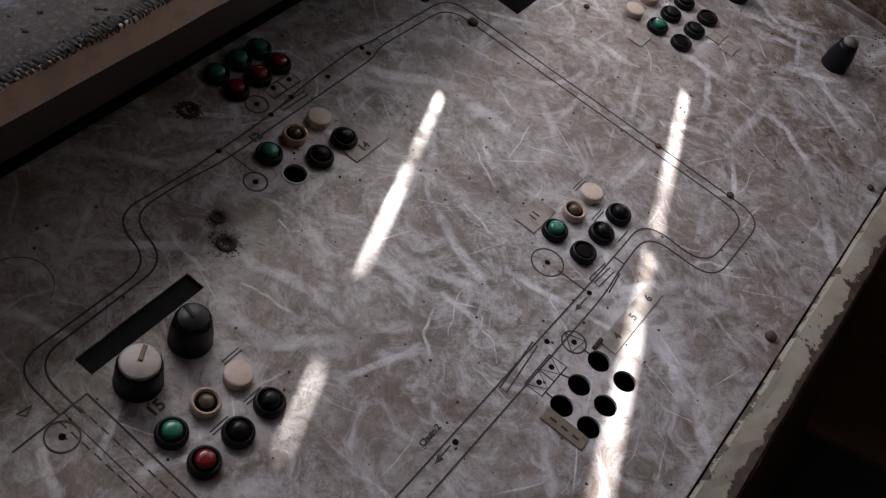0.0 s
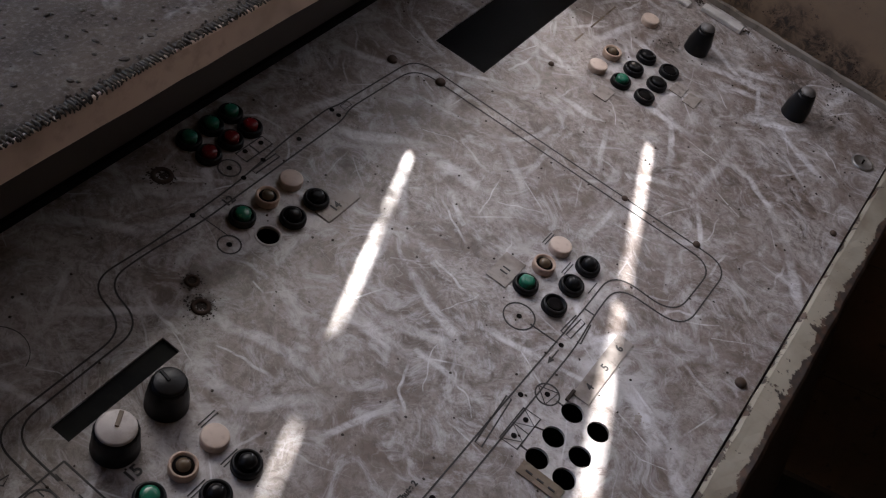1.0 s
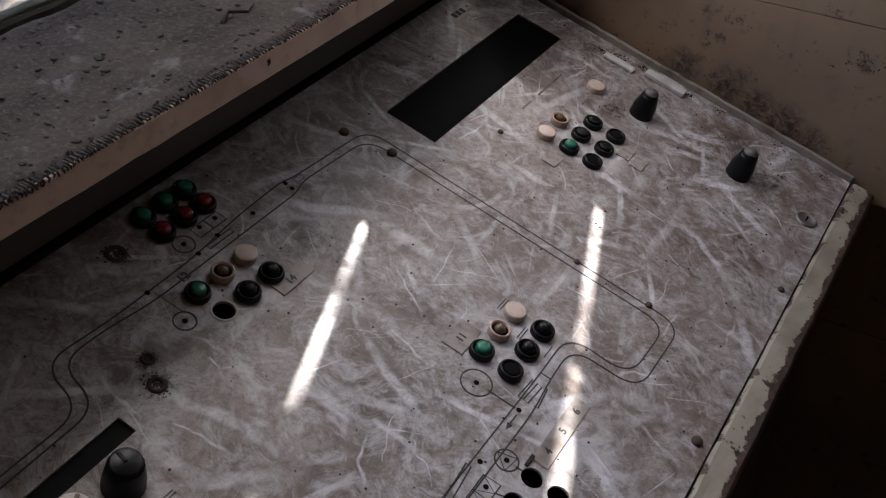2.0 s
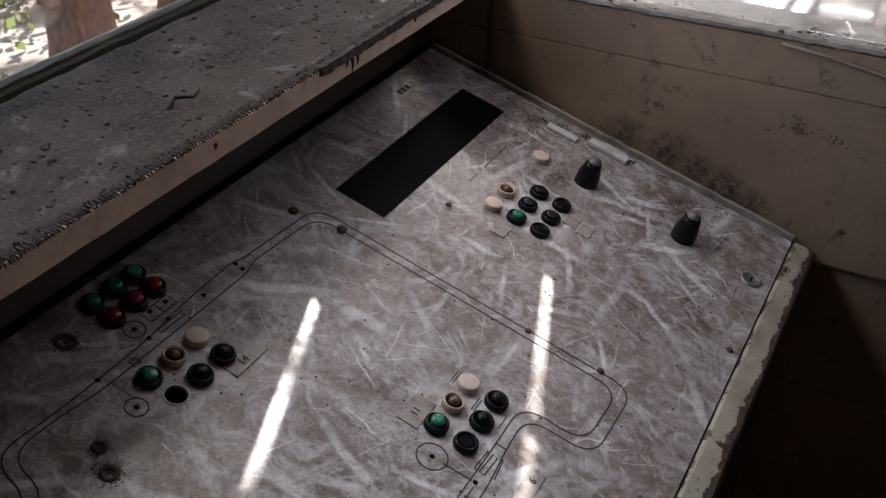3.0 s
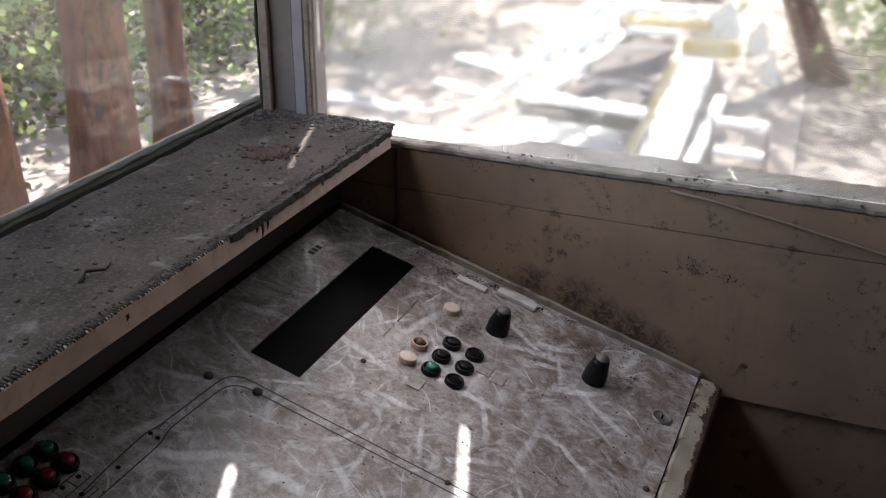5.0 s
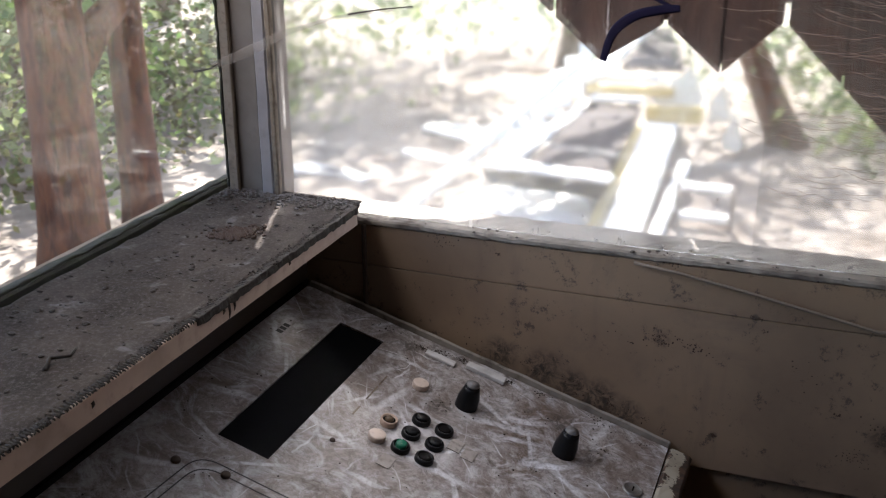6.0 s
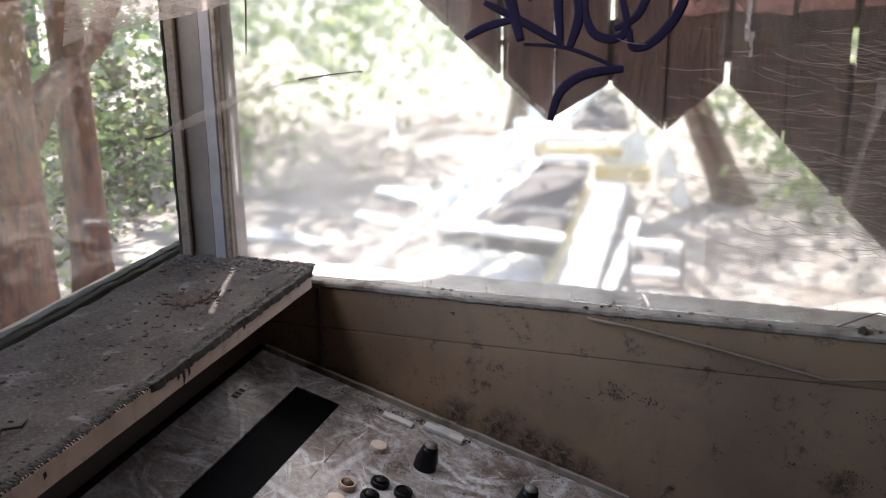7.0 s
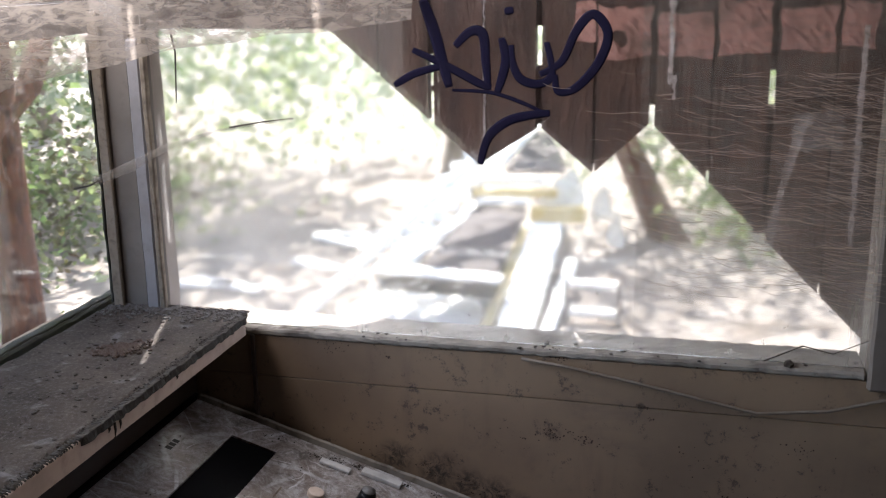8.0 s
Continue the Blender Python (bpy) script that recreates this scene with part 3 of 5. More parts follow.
# unseen roof, sized to block the sun beside the gaps in the boards
thing("ceiling", box(XL - 0.6, 2.1, -2.5, YB + 0.25, 2.102, 2.18), M_WALL, "unseen beige cabin roof, added to keep the sun off", "ceiling", "structure")

# ================= window frames and glass =================
window_1 = holder("window_1", pose(0, 0, 0), "dusty front window in a weathered frame", "window", "structure")
part("corner_post", rough_box(-0.556, -0.497, 0.700, 0.80, 0.20, 2.10, 0.03, 0.0012, 20, 0.004), M_POSTDARK, window_1)
part("inner_strip", rough_box(-0.496, -0.474, 0.690, 0.712, 0.27, 0.70, 0.03, 0.001, 20, 0.003), M_POST, window_1)
part("groove", box(-0.498, -0.4955, 0.6955, 0.699, 0.27, 0.70), M_RECESS, window_1)
part("inner_bead", rough_box(-0.4735, -0.4640, 0.6885, 0.7000, 0.262, 0.72, 0.02, 0.0010, 45, 0.002), M_GLUE, window_1, "brown flaking bead")
part("outer_bead", rough_box(-0.5555, -0.538, 0.690, 0.6985, 0.27, 0.74, 0.02, 0.0010, 30, 0.002), M_GLUE, window_1)
part("glazing_bead", rough_box(-0.473, -0.468, 0.698, 0.714, 0.255, 2.09, 0.03, 0.0008, 20, 0.002), M_BODY, window_1)
part("frame_post", rough_box(0.575, 0.645, 0.70, 0.80, 0.23, 2.10, 0.03, 0.001, 20, 0.004), M_POSTDARK, window_1)
ob = part("pane", box(-0.496, 0.574, 0.728, 0.732, 0.254, 2.09), M_GLASS_F, window_1)
ob.visible_shadow = False
window_2 = holder("window_2", pose(0, 0, 0), "dusty side window above the ledge", "window", "structure")
ob = part("pane", box(XL - 0.034, XL - 0.030, -1.24, 0.80, 0.279, 0.70), M_GLASS_L, window_2)
ob.visible_shadow = False
part("bottom_rail", rough_box(XL - 0.045, XL - 0.014, -1.24, 0.80, 0.246, 0.283, 0.02, 0.003, 40, 0.003), M_SEAL, window_2)
part("seal", rough_box(XL - 0.029, XL - 0.02, -1.24, 0.80, 0.2815, 0.2865, 0.012, 0.0022, 70, 0.001), M_SEAL, window_2)
part("side_bead", rough_box(-0.5605, -0.5562, 0.690, 0.712, 0.286, 0.704, 0.012, 0.0022, 60, 0.001), M_SEAL, window_2)

# ================= ledge under the side window =================
ledge = holder("window_ledge", pose(LEDGE_X, 0, LEDGE_Z), "wide dusty ledge with pink-beige front edge under the side window", "window ledge", "structure")
b = rough_box(XL - 0.002 - LEDGE_X, -0.009, -1.2, YW - 0.004, -0.012, 0.001, 0.011, 0.0032, 55, 0.004)
part("top_board", b, M_LEDGE, ledge, "thick layer of grey-brown dust", True)
part("front_edge", rough_box(-0.0085, -0.002, -1.2, YW - 0.03, -0.030, -0.0015, 0.03, 0.0008, 30, 0.0015), M_FASCIA, ledge, "pink-beige painted edge")
part("dirt_crust", rough_box(-0.0075, 0.0006, 0.24, YW - 0.032, -0.0095, 0.0022, 0.006, 0.0022, 90, 0.0008), M_DIRT, ledge, "dark crust of dirt over the painted edge")
part("under_board", box(XL - LEDGE_X, -0.025, -1.2, YW - 0.004, -0.030, -0.013), M_BODY, ledge)
part("riser", box(-0.125, -0.108, -1.2, YW - 0.004, -0.24, -0.031), M_BODY, ledge, "dark board below the ledge")

# ================= control desk =================
desk = holder("control_desk", DESK, "sloping control desk with scuffed pale panel and push buttons", "control desk")
PITCH = [0.0, -0.0362, -0.0727]
HOLES = [(0.0480, -0.0585), (0.0477, -0.0940), (0.0474, -0.1243), (0.0773, -0.0585), (0.0770, -0.0940), (0.0770, -0.1243)]
SINGLE_HOLE = (-0.2851, -0.1078)
DISPLAY = (-0.3555, -0.2800, 0.2812, 0.6404)
SLOT = (-0.2702, -0.2500, -0.3865, -0.2637)
U0, U1, V0, V1 = -0.447, 0.178, -1.05, 0.7010


def rect(u0, u1, v0, v1):
    return [(u0, v0), (u1, v0), (u1, v1), (u0, v1)]


cuts = [ring_points(u, v, 0.0112, 28) for u, v in HOLES + [SINGLE_HOLE]] + [rect(*DISPLAY), rect(*SLOT)]
plate = new("panel_plate", plate_with_holes("panel_plate", rect(U0, U1, V0, V1), cuts, 0.003, M_PANEL))
plate.parent = desk
tagged(plate, "scuffed pale laminate panel with brown grime")
# well below the panel, lined near-black in place of its shade
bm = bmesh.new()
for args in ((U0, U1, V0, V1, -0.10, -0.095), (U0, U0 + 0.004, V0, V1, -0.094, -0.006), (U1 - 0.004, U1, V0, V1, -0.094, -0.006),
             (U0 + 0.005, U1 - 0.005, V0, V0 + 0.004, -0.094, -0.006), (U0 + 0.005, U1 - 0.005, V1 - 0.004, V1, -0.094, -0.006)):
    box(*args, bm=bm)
part("inner_box", bm, M_RECESS, desk, "desk lining, near-black for the shade inside")
part("display_window", box(DISPLAY[0] - 0.004, DISPLAY[1] + 0.004, DISPLAY[2] - 0.004, DISPLAY[3] + 0.004, -0.0075, -0.0040), M_SCREEN, desk, "black display window")
part("slot_window", box(SLOT[0] - 0.003, SLOT[1] + 0.003, SLOT[2] - 0.003, SLOT[3] + 0.003, -0.0045, -0.0031), M_STRIP, desk, "dull dark grey strip")
# worn metal edges
part("edge_strip", rough_box(U1 + 0.0025, 0.216, V0, 0.7045, -0.016, 0.0035, 0.010, 0.0012, 60, 0.004), M_FRAME, desk, "cream enamelled edge, chipped to rust")
part("edge_face", rough_box(0.206, 0.2150, V0, 0.703, -0.055, -0.0165, 0.03, 0.0008, 40, 0.002), M_BODY, desk)
part("far_strip", rough_box(U0, U1 + 0.002, V1 + 0.001, 0.7075, -0.012, 0.0110, 0.010, 0.0012, 60, 0.003), M_SILL, desk, "dirty off-white edge strip against the wall")
# near-black strip painting the shade between panel and riser
part("gap_shade_strip", box(U0 - 0.006, U0 - 0.001, V0, V1, -0.02, 0.010), M_RECESS, desk)
# stand down to the floor
side_x = 0.195 * ct - 0.05 * st
stand_inv = DESK.inverted()
part("stand", box(-0.42, side_x, V0 + 0.02, YW - 0.02, FLOOR, -0.17, 0.004), M_BODY, desk, "dark desk stand", at=stand_inv)

# ---- push buttons ----
def bezel_mesh():
    return mesh_of("bezel", lathe([(0.0, 0.0), (0.0134, 0.0), (0.0136, 0.0035), (0.0129, 0.0066), (0.0112, 0.0075), (0.0103, 0.0070), (0.0099, 0.0040), (0.0, 0.0035)], 28), M_BLACK, True)


def cap_mesh(name, material, r, h, dome):
    return mesh_of(name, lathe([(r, 0.0), (r, h * 0.8), (r * 0.93, h), (r * 0.6, h + dome * 0.7), (0.0, h + dome)], 24), material, True)


BEZEL = bezel_mesh()
CAPS = {
    "green": cap_mesh("cap", M_GREEN, 0.0080, 0.0070, 0.0016),
    "red": cap_mesh("cap", M_RED, 0.0080, 0.0070, 0.0016),
    "black": cap_mesh("cap", M_BLACK, 0.0090, 0.0060, 0.0008),
    "sunk": cap_mesh("cap", M_RECESS, 0.0084, 0.0025, 0.0005),
}
KNOB = mesh_of("cap", lathe([(0.0078, 0.0), (0.0078, 0.0052), (0.0066, 0.0078), (0.0036, 0.0092), (0.0, 0.0096)], 20), M_BLACK, True)
WHITECAP = mesh_of("lamp_cap", lathe([(0.0122, 0.0), (0.0125, 0.003), (0.0124, 0.0066), (0.0120, 0.0077), (0.0112, 0.0082), (0.0107, 0.0083), (0.0, 0.0084)], 28), M_WHITE, True)
RINGCAP = mesh_of("lamp_ring", lathe([(0.0122, 0.0), (0.0125, 0.003), (0.0122, 0.0078), (0.0114, 0.0090), (0.0100, 0.0086), (0.0094, 0.0060), (0.0, 0.0056)], 28), M_RING, True)
# near-black disc that paints the dark hollow of the lamp ring
SOCKET = mesh_of("socket", lathe([(0.0090, 0.0), (0.0088, 0.0006), (0.0, 0.0007)], 20), M_RECESS, True)
BULB = mesh_of("bulb", lathe([(0.0062, 0.0), (0.0062, 0.002), (0.004, 0.0045), (0.0, 0.0055)], 16), M_LAMP, True)


def button(u, v, look_):
    """A round push button or lamp in the panel."""
    turn = pose(u, v, 0.0002, rng.uniform(-1.5, 1.5), rng.uniform(-1.5, 1.5), rng.uniform(0, 360))
    if look_ in ("white", "ring"):
        ob = new("indicator_lamp", WHITECAP if look_ == "white" else RINGCAP)
        ob.parent, ob.matrix_basis = desk, turn
        tagged(ob, "yellowed white lamp cap" if look_ == "white" else "pinkish lamp ring without its lens")
        if look_ == "ring":
            s = new("socket", SOCKET)
            s.parent, s.matrix_basis = ob, pose(0, 0, 0.0063)
            s = new("bulb", BULB)
            s.parent, s.matrix_basis = ob, pose(0, 0, 0.0068)
        return
    ob = new("push_button", BEZEL)
    ob.parent, ob.matrix_basis = desk, turn
    tagged(ob, {"green": "green push button in a black collar", "red": "red push button in a black collar", "black": "black push button", "selector": "black selector knob button", "sunk": "black button collar without its cap"}[look_])
    s = new("cap", KNOB if look_ == "selector" else CAPS[look_])
    s.parent, s.matrix_basis = ob, pose(0, 0, 0.0040)


def block(u, v, du, rows):
    """Buttons in columns of three, from the far end towards the operator's left."""
    for c, row in enumerate(rows):
        for r, kind_ in enumerate(row):
            if kind_:
                button(u + c * du + rng.uniform(-0.0004, 0.0004), v + PITCH[r] + rng.uniform(-0.0004, 0.0004), kind_)


block(-0.1693, -0.3070, 0.0350, (("white", "ring", "green"), ("selector", "selector", "red")))
block(-0.3163, -0.0380, 0.0335, (("white", "ring", "green"), ("selector", "selector", None)))
block(-0.0660, 0.1085, 0.0360, (("white", "ring", "green"), ("selector", "selector", "sunk")))
for i, v in enumerate((-0.0128, -0.0420, -0.0745)):
    button(-0.4215, v, "green")
    button(-0.3942, v, "red")
for v, a, c in ((0.4918, "black", "sunk"), (0.4536, "black", "black"), (0.4162, "green", "sunk")):
    button(-0.1530, v, a)
    button(-0.1173, v, c)
button(-0.1873, 0.5701, "white")
button(-0.1885, 0.4559, "ring")
button(-0.1882, 0.4148, "white")

part("hole_rim", lathe([(0.0113, 0.0), (0.0113, 0.0007), (0.0134, 0.0005), (0.0138, 0.0)], 32), M_PALELABEL, desk, "pale worn rim of an empty hole", True, pose(*SINGLE_HOLE, 0.0001))
# ---- big rotary knobs ----
def rotary(u, v, r0, r1, h, capped, turn):
    bm = lathe([(r0 * 1.03, 0.0), (r0 * 1.03, 0.002), (r0, 0.0035), (r0 * 0.98, h * 0.45), (r1, h * 0.9), (r1 * 0.94, h), (0.0, h)], 36)
    for v_ in bm.verts:
        a = math.atan2(v_.co.y, v_.co.x)
        if v_.co.z > 0.003:
            f = 1 + 0.018 * math.cos(a * 18)
            v_.co.x *= f
            v_.co.y *= f
    ob = part("rotary_knob", bm, M_BLACK, desk, "large black rotary knob with a grey top" if capped else "large black rotary knob", True, pose(u, v, 0, 0, 0, turn))
    part("knob_top", lathe([(r1 * 0.9, 0.0), (r1 * 0.9, 0.0018), (r1 * 0.8, 0.0028), (0.0, 0.0028)], 30), M_KNOBCAP if capped else M_BLACK, ob, "", True, pose(0, 0, h))
    part("pointer", box(-r1 * 0.10, r1 * 0.10, 0.0, r1 * 0.8, 0.0, 0.0012, 0.0003), M_GLUE if capped else M_BLACK, ob, "", at=pose(0, 0, h + 0.0028))


rotary(-0.2215, -0.3650, 0.0192, 0.0180, 0.029, True, 30)
rotary(-0.2210, -0.3090, 0.0180, 0.0155, 0.033, False, 80)
rotary(-0.1140, 0.5760, 0.0166, 0.0122, 0.034, False, 10)
rotary(0.0420, 0.5710, 0.0170, 0.0128, 0.036, False, 200)
for u, v in ((-0.1140, 0.5760), (0.0420, 0.5710)):
    part("knob_button", lathe([(0.010, 0), (0.010, 0.002), (0.0075, 0.0022), (0.0075, 0.0034), (0.0, 0.0034)], 20), M_KNOBGREY, desk, "worn grey knob top", True, pose(u, v, 0.0372 if u < 0 else 0.0392))

# ---- lines of the track plan on the panel ----
TRACK_A = [(-0.0140, -1.04), (-0.0066, -0.10), (-0.0052, 0.0590), (-0.0068, 0.1280), (0.0715, 0.1270), (0.0745, 0.2260), (-0.3400, 0.2200), (-0.3466, 0.1000),
           (-0.3400, 0.0780), (-0.3392, -0.1500), (-0.3465, -0.2060), (-0.3462, -0.2570), (-0.2905, -0.2670), (-0.2880, -0.4115), (-0.2300, -0.4140)]
TRACK_B = [(0.0050, -1.04), (0.0120, -0.09), (0.0122, 0.0100), (0.0066, 0.0590), (0.0050, 0.1150), (0.0870, 0.1170), (0.0885, 0.2390), (-0.3500, 0.2340), (-0.3580, 0.0950),
           (-0.3622, 0.0770), (-0.3600, 0.0000), (-0.3515, -0.0760), (-0.3510, -0.1900), (-0.3560, -0.2690), (-0.2975, -0.2785), (-0.2965, -0.4240), (-0.2400, -0.4265)]
for pts in (TRACK_A, TRACK_B):
    part("track_line", ribbon(fillet(pts, 0.030), 0.0017), M_INK, desk, "thin black line of the track plan")


def line(*pts, width=0.0015, closed=False):
    part("plan_line", ribbon(pts, width, closed=closed), M_INK, desk)


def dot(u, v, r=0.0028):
    # flat near-black disc; the depth of a hole is only its colour
    part("pilot_dot", lathe([(r, 0.0), (r, 0.0005), (0, 0.0006)], 14), M_RECESS, desk, at=pose(u, v, 0))


for u, v in ((0.0, 0.0009), (0.0002, -0.0782), (-0.0017, -0.2224), (0.0184, -0.098), (0.0188, -0.120), (0.0193, -0.0589), (-0.3476, 0.0805),
             (-0.3578, 0.0812), (-0.3518, 0.0177), (-0.3507, -0.1431), (-0.3026, -0.1439), (-0.0500, -0.0008), (-0.3705, -0.0698), (-0.2250, -0.4370),
             (-0.3520, -0.0690), (-0.3560, -0.0350), (-0.3760, -0.0400), (-0.3740, -0.0180)):
    dot(u, v)
for u, v, r in ((-0.3026, -0.1439, 0.0112), (-0.0500, -0.0008, 0.0165), (0.0193, -0.0589, 0.0120), (-0.3705, -0.0698, 0.0115), (-0.2250, -0.4370, 0.0130)):
    line(*ring_points(u, v, r), closed=True)
line(*[(0.0193 + 0.0118 * math.cos(radians(a)), -0.0589 + 0.0118 * math.sin(radians(a))) for a in (170, 290, 50)], closed=True)
line((-0.0365, -0.0005), (-0.0040, 0.0005))
line((-0.3110, -0.1365), (-0.3460, -0.1380), width=0.0006)
line((0.0300, -0.0588), (0.0372, -0.0586))
line((0.0285, -0.0980), (0.0368, -0.0950))
line((0.0285, -0.1240), (0.0364, -0.1243))
# boxes beside the track
line((-0.0092, -0.0888), (-0.0035, -0.0892), (0.0030, -0.1512), (-0.0042, -0.1510), closed=True)
line((0.0100, -0.0880), (0.0287, -0.0870), (0.0287, -0.1300), (0.0100, -0.1310), closed=True)
line((0.0100, -0.1310), (0.0287, -0.1200), (0.0100, -0.1090), (0.0287, -0.0985), (0.0100, -0.0880), width=0.0007)
line((0.0100, -0.1090), (0.0287, -0.1090), width=0.0007)
line((-0.0052, 0.0595), (0.0066, 0.0598))
line((-0.0075, 0.0450), (-0.0092, 0.0160), (-0.0045, 0.0150))
line((-0.0030, 0.0160), (-0.0012, 0.0445), (0.0046, 0.0430), (0.0030, 0.0150), closed=True)
line((0.0100, 0.0460), (0.0140, 0.0170), (0.0095, 0.0172))
line((-0.3800, -0.0500), (-0.3650, -0.0500), (-0.3650, -0.0100), (-0.3800, -0.0100), closed=True)
line((-0.3800, -0.0300), (-0.3650, -0.0300))
line((-0.3535, -0.0550), (-0.3480, -0.0550), (-0.3480, -0.0180), (-0.3535, -0.0180), closed=True)
line((-0.3560, 0.0930), (-0.3490, 0.0930), (-0.3490, 0.1060), (-0.3560, 0.1060), closed=True, width=0.0006)
# arrows
for u, v in ((0.0010, -0.0200), (-0.0030, -0.2420)):
    line((u, v), (u, v + 0.0140))
    bm = bmesh.new()
    a = [bm.verts.new((u + p[0], v + p[1], z)) for z in (0.0, 0.0006) for p in ((-0.0030, 0.0), (0.0030, 0.0), (0.0, -0.0080))]
    bm.faces.new(a[3:])
    bm.faces.new(a[:3][::-1])
    for i in range(3):
        j = (i + 1) % 3
        bm.faces.new((a[i], a[j], a[j + 3], a[i + 3]))
    part("arrow_head", bm, M_INK, desk)
# station platform drawn with full and broken lines
line((-0.2400, -0.4000), (-0.0900, -0.4040))
line((-0.2400, -0.4000), (-0.2400, -0.4700))
line((-0.2400, -0.4230), (-0.0950, -0.4260), width=0.0006)
for i in range(11):
    u = -0.236 + i * 0.0125
    line((u, -0.4120), (u + 0.0080, -0.4122), width=0.0011)
    line((u, -0.4300), (u + 0.0080, -0.4302), width=0.0011)
line((-0.2620, -0.4480), (-0.2560, -0.4440), (-0.2600, -0.4350), closed=True)
line(*[(-0.352 + 0.028 * math.cos(radians(a)), -0.372 + 0.028 * math.sin(radians(a))) for a in range(20, 200, 10)], width=0.0006)

# ---- labels and lettering ----
def label_plate(u0, u1, v0, v1, material=M_LABEL, label="stained stick-on label"):
    return part("label_plate", rough_box(u0, u1, v0, v1, 0.0002, 0.0014, 0.006, 0.0004, 120, 0.0003), material, desk, label)


def written(text, u, v, size, turn=90.0, z=0.0016, parent=None):
    letters(text, size, M_INK, parent or desk, pose(u, v, z, 0, 0, turn))


label_plate(-0.2745, -0.2550, -0.0500, 0.0010)
written("14", -0.2640, -0.0285, 0.0125)
written("12", -0.3405, -0.1035, 0.0135, z=0.0003)
written("15", -0.1945, -0.3720, 0.0150, z=0.0003)
label_plate(-0.1045, -0.0795, 0.0180, 0.0600)
written("11", -0.0915, 0.0370, 0.0120)
label_plate(0.0370, 0.0558, -0.0405, 0.0575)
for text, v in (("4", -0.0219), ("5", 0.0097), ("6", 0.0414)):
    written(text, 0.0468, v, 0.0115)
label_plate(0.0392, 0.0838, -0.1497, -0.1345, M_GLUE, "brown strip of old glue")
for i in range(3):
    part("worn_bar", box(0.0460 + i * 0.012, 0.0530 + i * 0.012, -0.1440, -0.1420, 0.0016, 0.0020), M_INK, desk)
label_plate(-0.1670, -0.1480, 0.3660, 0.3930)
label_plate(-0.1020, -0.0830, 0.4620, 0.4880)
label_plate(-0.0790, -0.0610, 0.4560, 0.4820)
written("Chute 2", -0.0212, -0.2330, 0.0078, z=0.0003)
for i, l in enumerate((0.030, 0.050, 0.036)):
    part("worn_bar", box(-0.2380, -0.2355, 0.440 + i * 0.045, 0.440 + i * 0.045 + l * 0.8, 0.0002, 0.0005), M_GLUE, desk)
for i in range(3):
    part("worn_bar", box(-0.4190, -0.4090, 0.543 + i * 0.011, 0.551 + i * 0.011, 0.0002, 0.0005), M_INK, desk)
for u, v, n in ((-0.1890, -0.2960, 2), (-0.1510, -0.3100, 2), (-0.1510, -0.3480, 2), (-0.0845, 0.1120, 2), (-0.0480, 0.0920, 2), (-0.0130, 0.0900, 1)):
    for i in range(n):
        part("worn_bar", box(u + i * 0.0032, u + i * 0.0032 + 0.0012, v - 0.010, v + 0.010, 0.0002, 0.0005), M_INK, desk)
part("glue_mark", rough_box(0.0350, 0.0385, -0.0520, -0.0360, 0.0003, 0.0026, 0.003, 0.0008, 200, 0.0004), M_DIRT, desk)
# long pale strips at the far end
part("label_holder", rough_box(-0.150, -0.085, 0.668, 0.684, 0.0002, 0.007, 0.006, 0.0005, 120, 0.001), M_PALELABEL, desk, "pale label strip")
part("label_holder", rough_box(-0.215, -0.165, 0.655, 0.668, 0.0002, 0.005, 0.006, 0.0008, 120, 0.001), M_PALELABEL, desk, "pale torn label strip")
# ---- bolts, lock and worn spots ----
BOLT = mesh_of("bolt", lathe([(0.0062, 0), (0.0062, 0.0025), (0.0050, 0.0042), (0, 0.0046)], 12), M_RUST, True)
for u, v in ((-0.3047, 0.2210), (-0.3658, 0.2057), (0.1645, 0.3980), (0.1630, 0.1010), (0.1640, -0.2000), (-0.0500, 0.2360), (0.0450, 0.2400), (-0.2330, 0.3700)):
    ob = new("bolt", BOLT)
    ob.parent, ob.matrix_basis = desk, pose(u, v, 0.0, 0, 0, rng.uniform(0, 90))
    s = rng.uniform(0.55, 1.0) if abs(u) < 0.1 or v > 0.35 else 1.0
    ob.scale = (s, s, s)
lock = part("key_lock", lathe([(0.0148, 0), (0.0148, 0.002), (0.0125, 0.0032), (0.0120, 0.0026), (0, 0.0026)], 28), M_STEEL, desk, "dull steel key lock", True, pose(0.1500, 0.5600, 0))
part("key_slot", box(-0.0012, 0.0012, -0.0055, 0.0055, 0.0026, 0.0032), M_RECESS, lock)
def specks(count, spread, size, flat, r, squash=0.3):
    """A stain made of many small flat crumbs, thick in the middle and thin outside."""
    bm = bmesh.new()
    for _ in range(count):
        o = Vector((r.gauss(0, 0.45) * spread, r.gauss(0, 0.45) * spread * flat, 0))
        d = o.length
        k = size * r.uniform(0.4, 1.3) * (1.25 - 0.6 * min(1, d / spread))
        made = bmesh.ops.create_icosphere(bm, subdivisions=1, radius=k)["verts"]
        f, g = r.uniform(0.6, 1.5), r.uniform(0.6, 1.5)
        for v in made:
            v.co = Vector((v.co.x * f, v.co.y * g, v.co.z * squash)) + o
    return bm


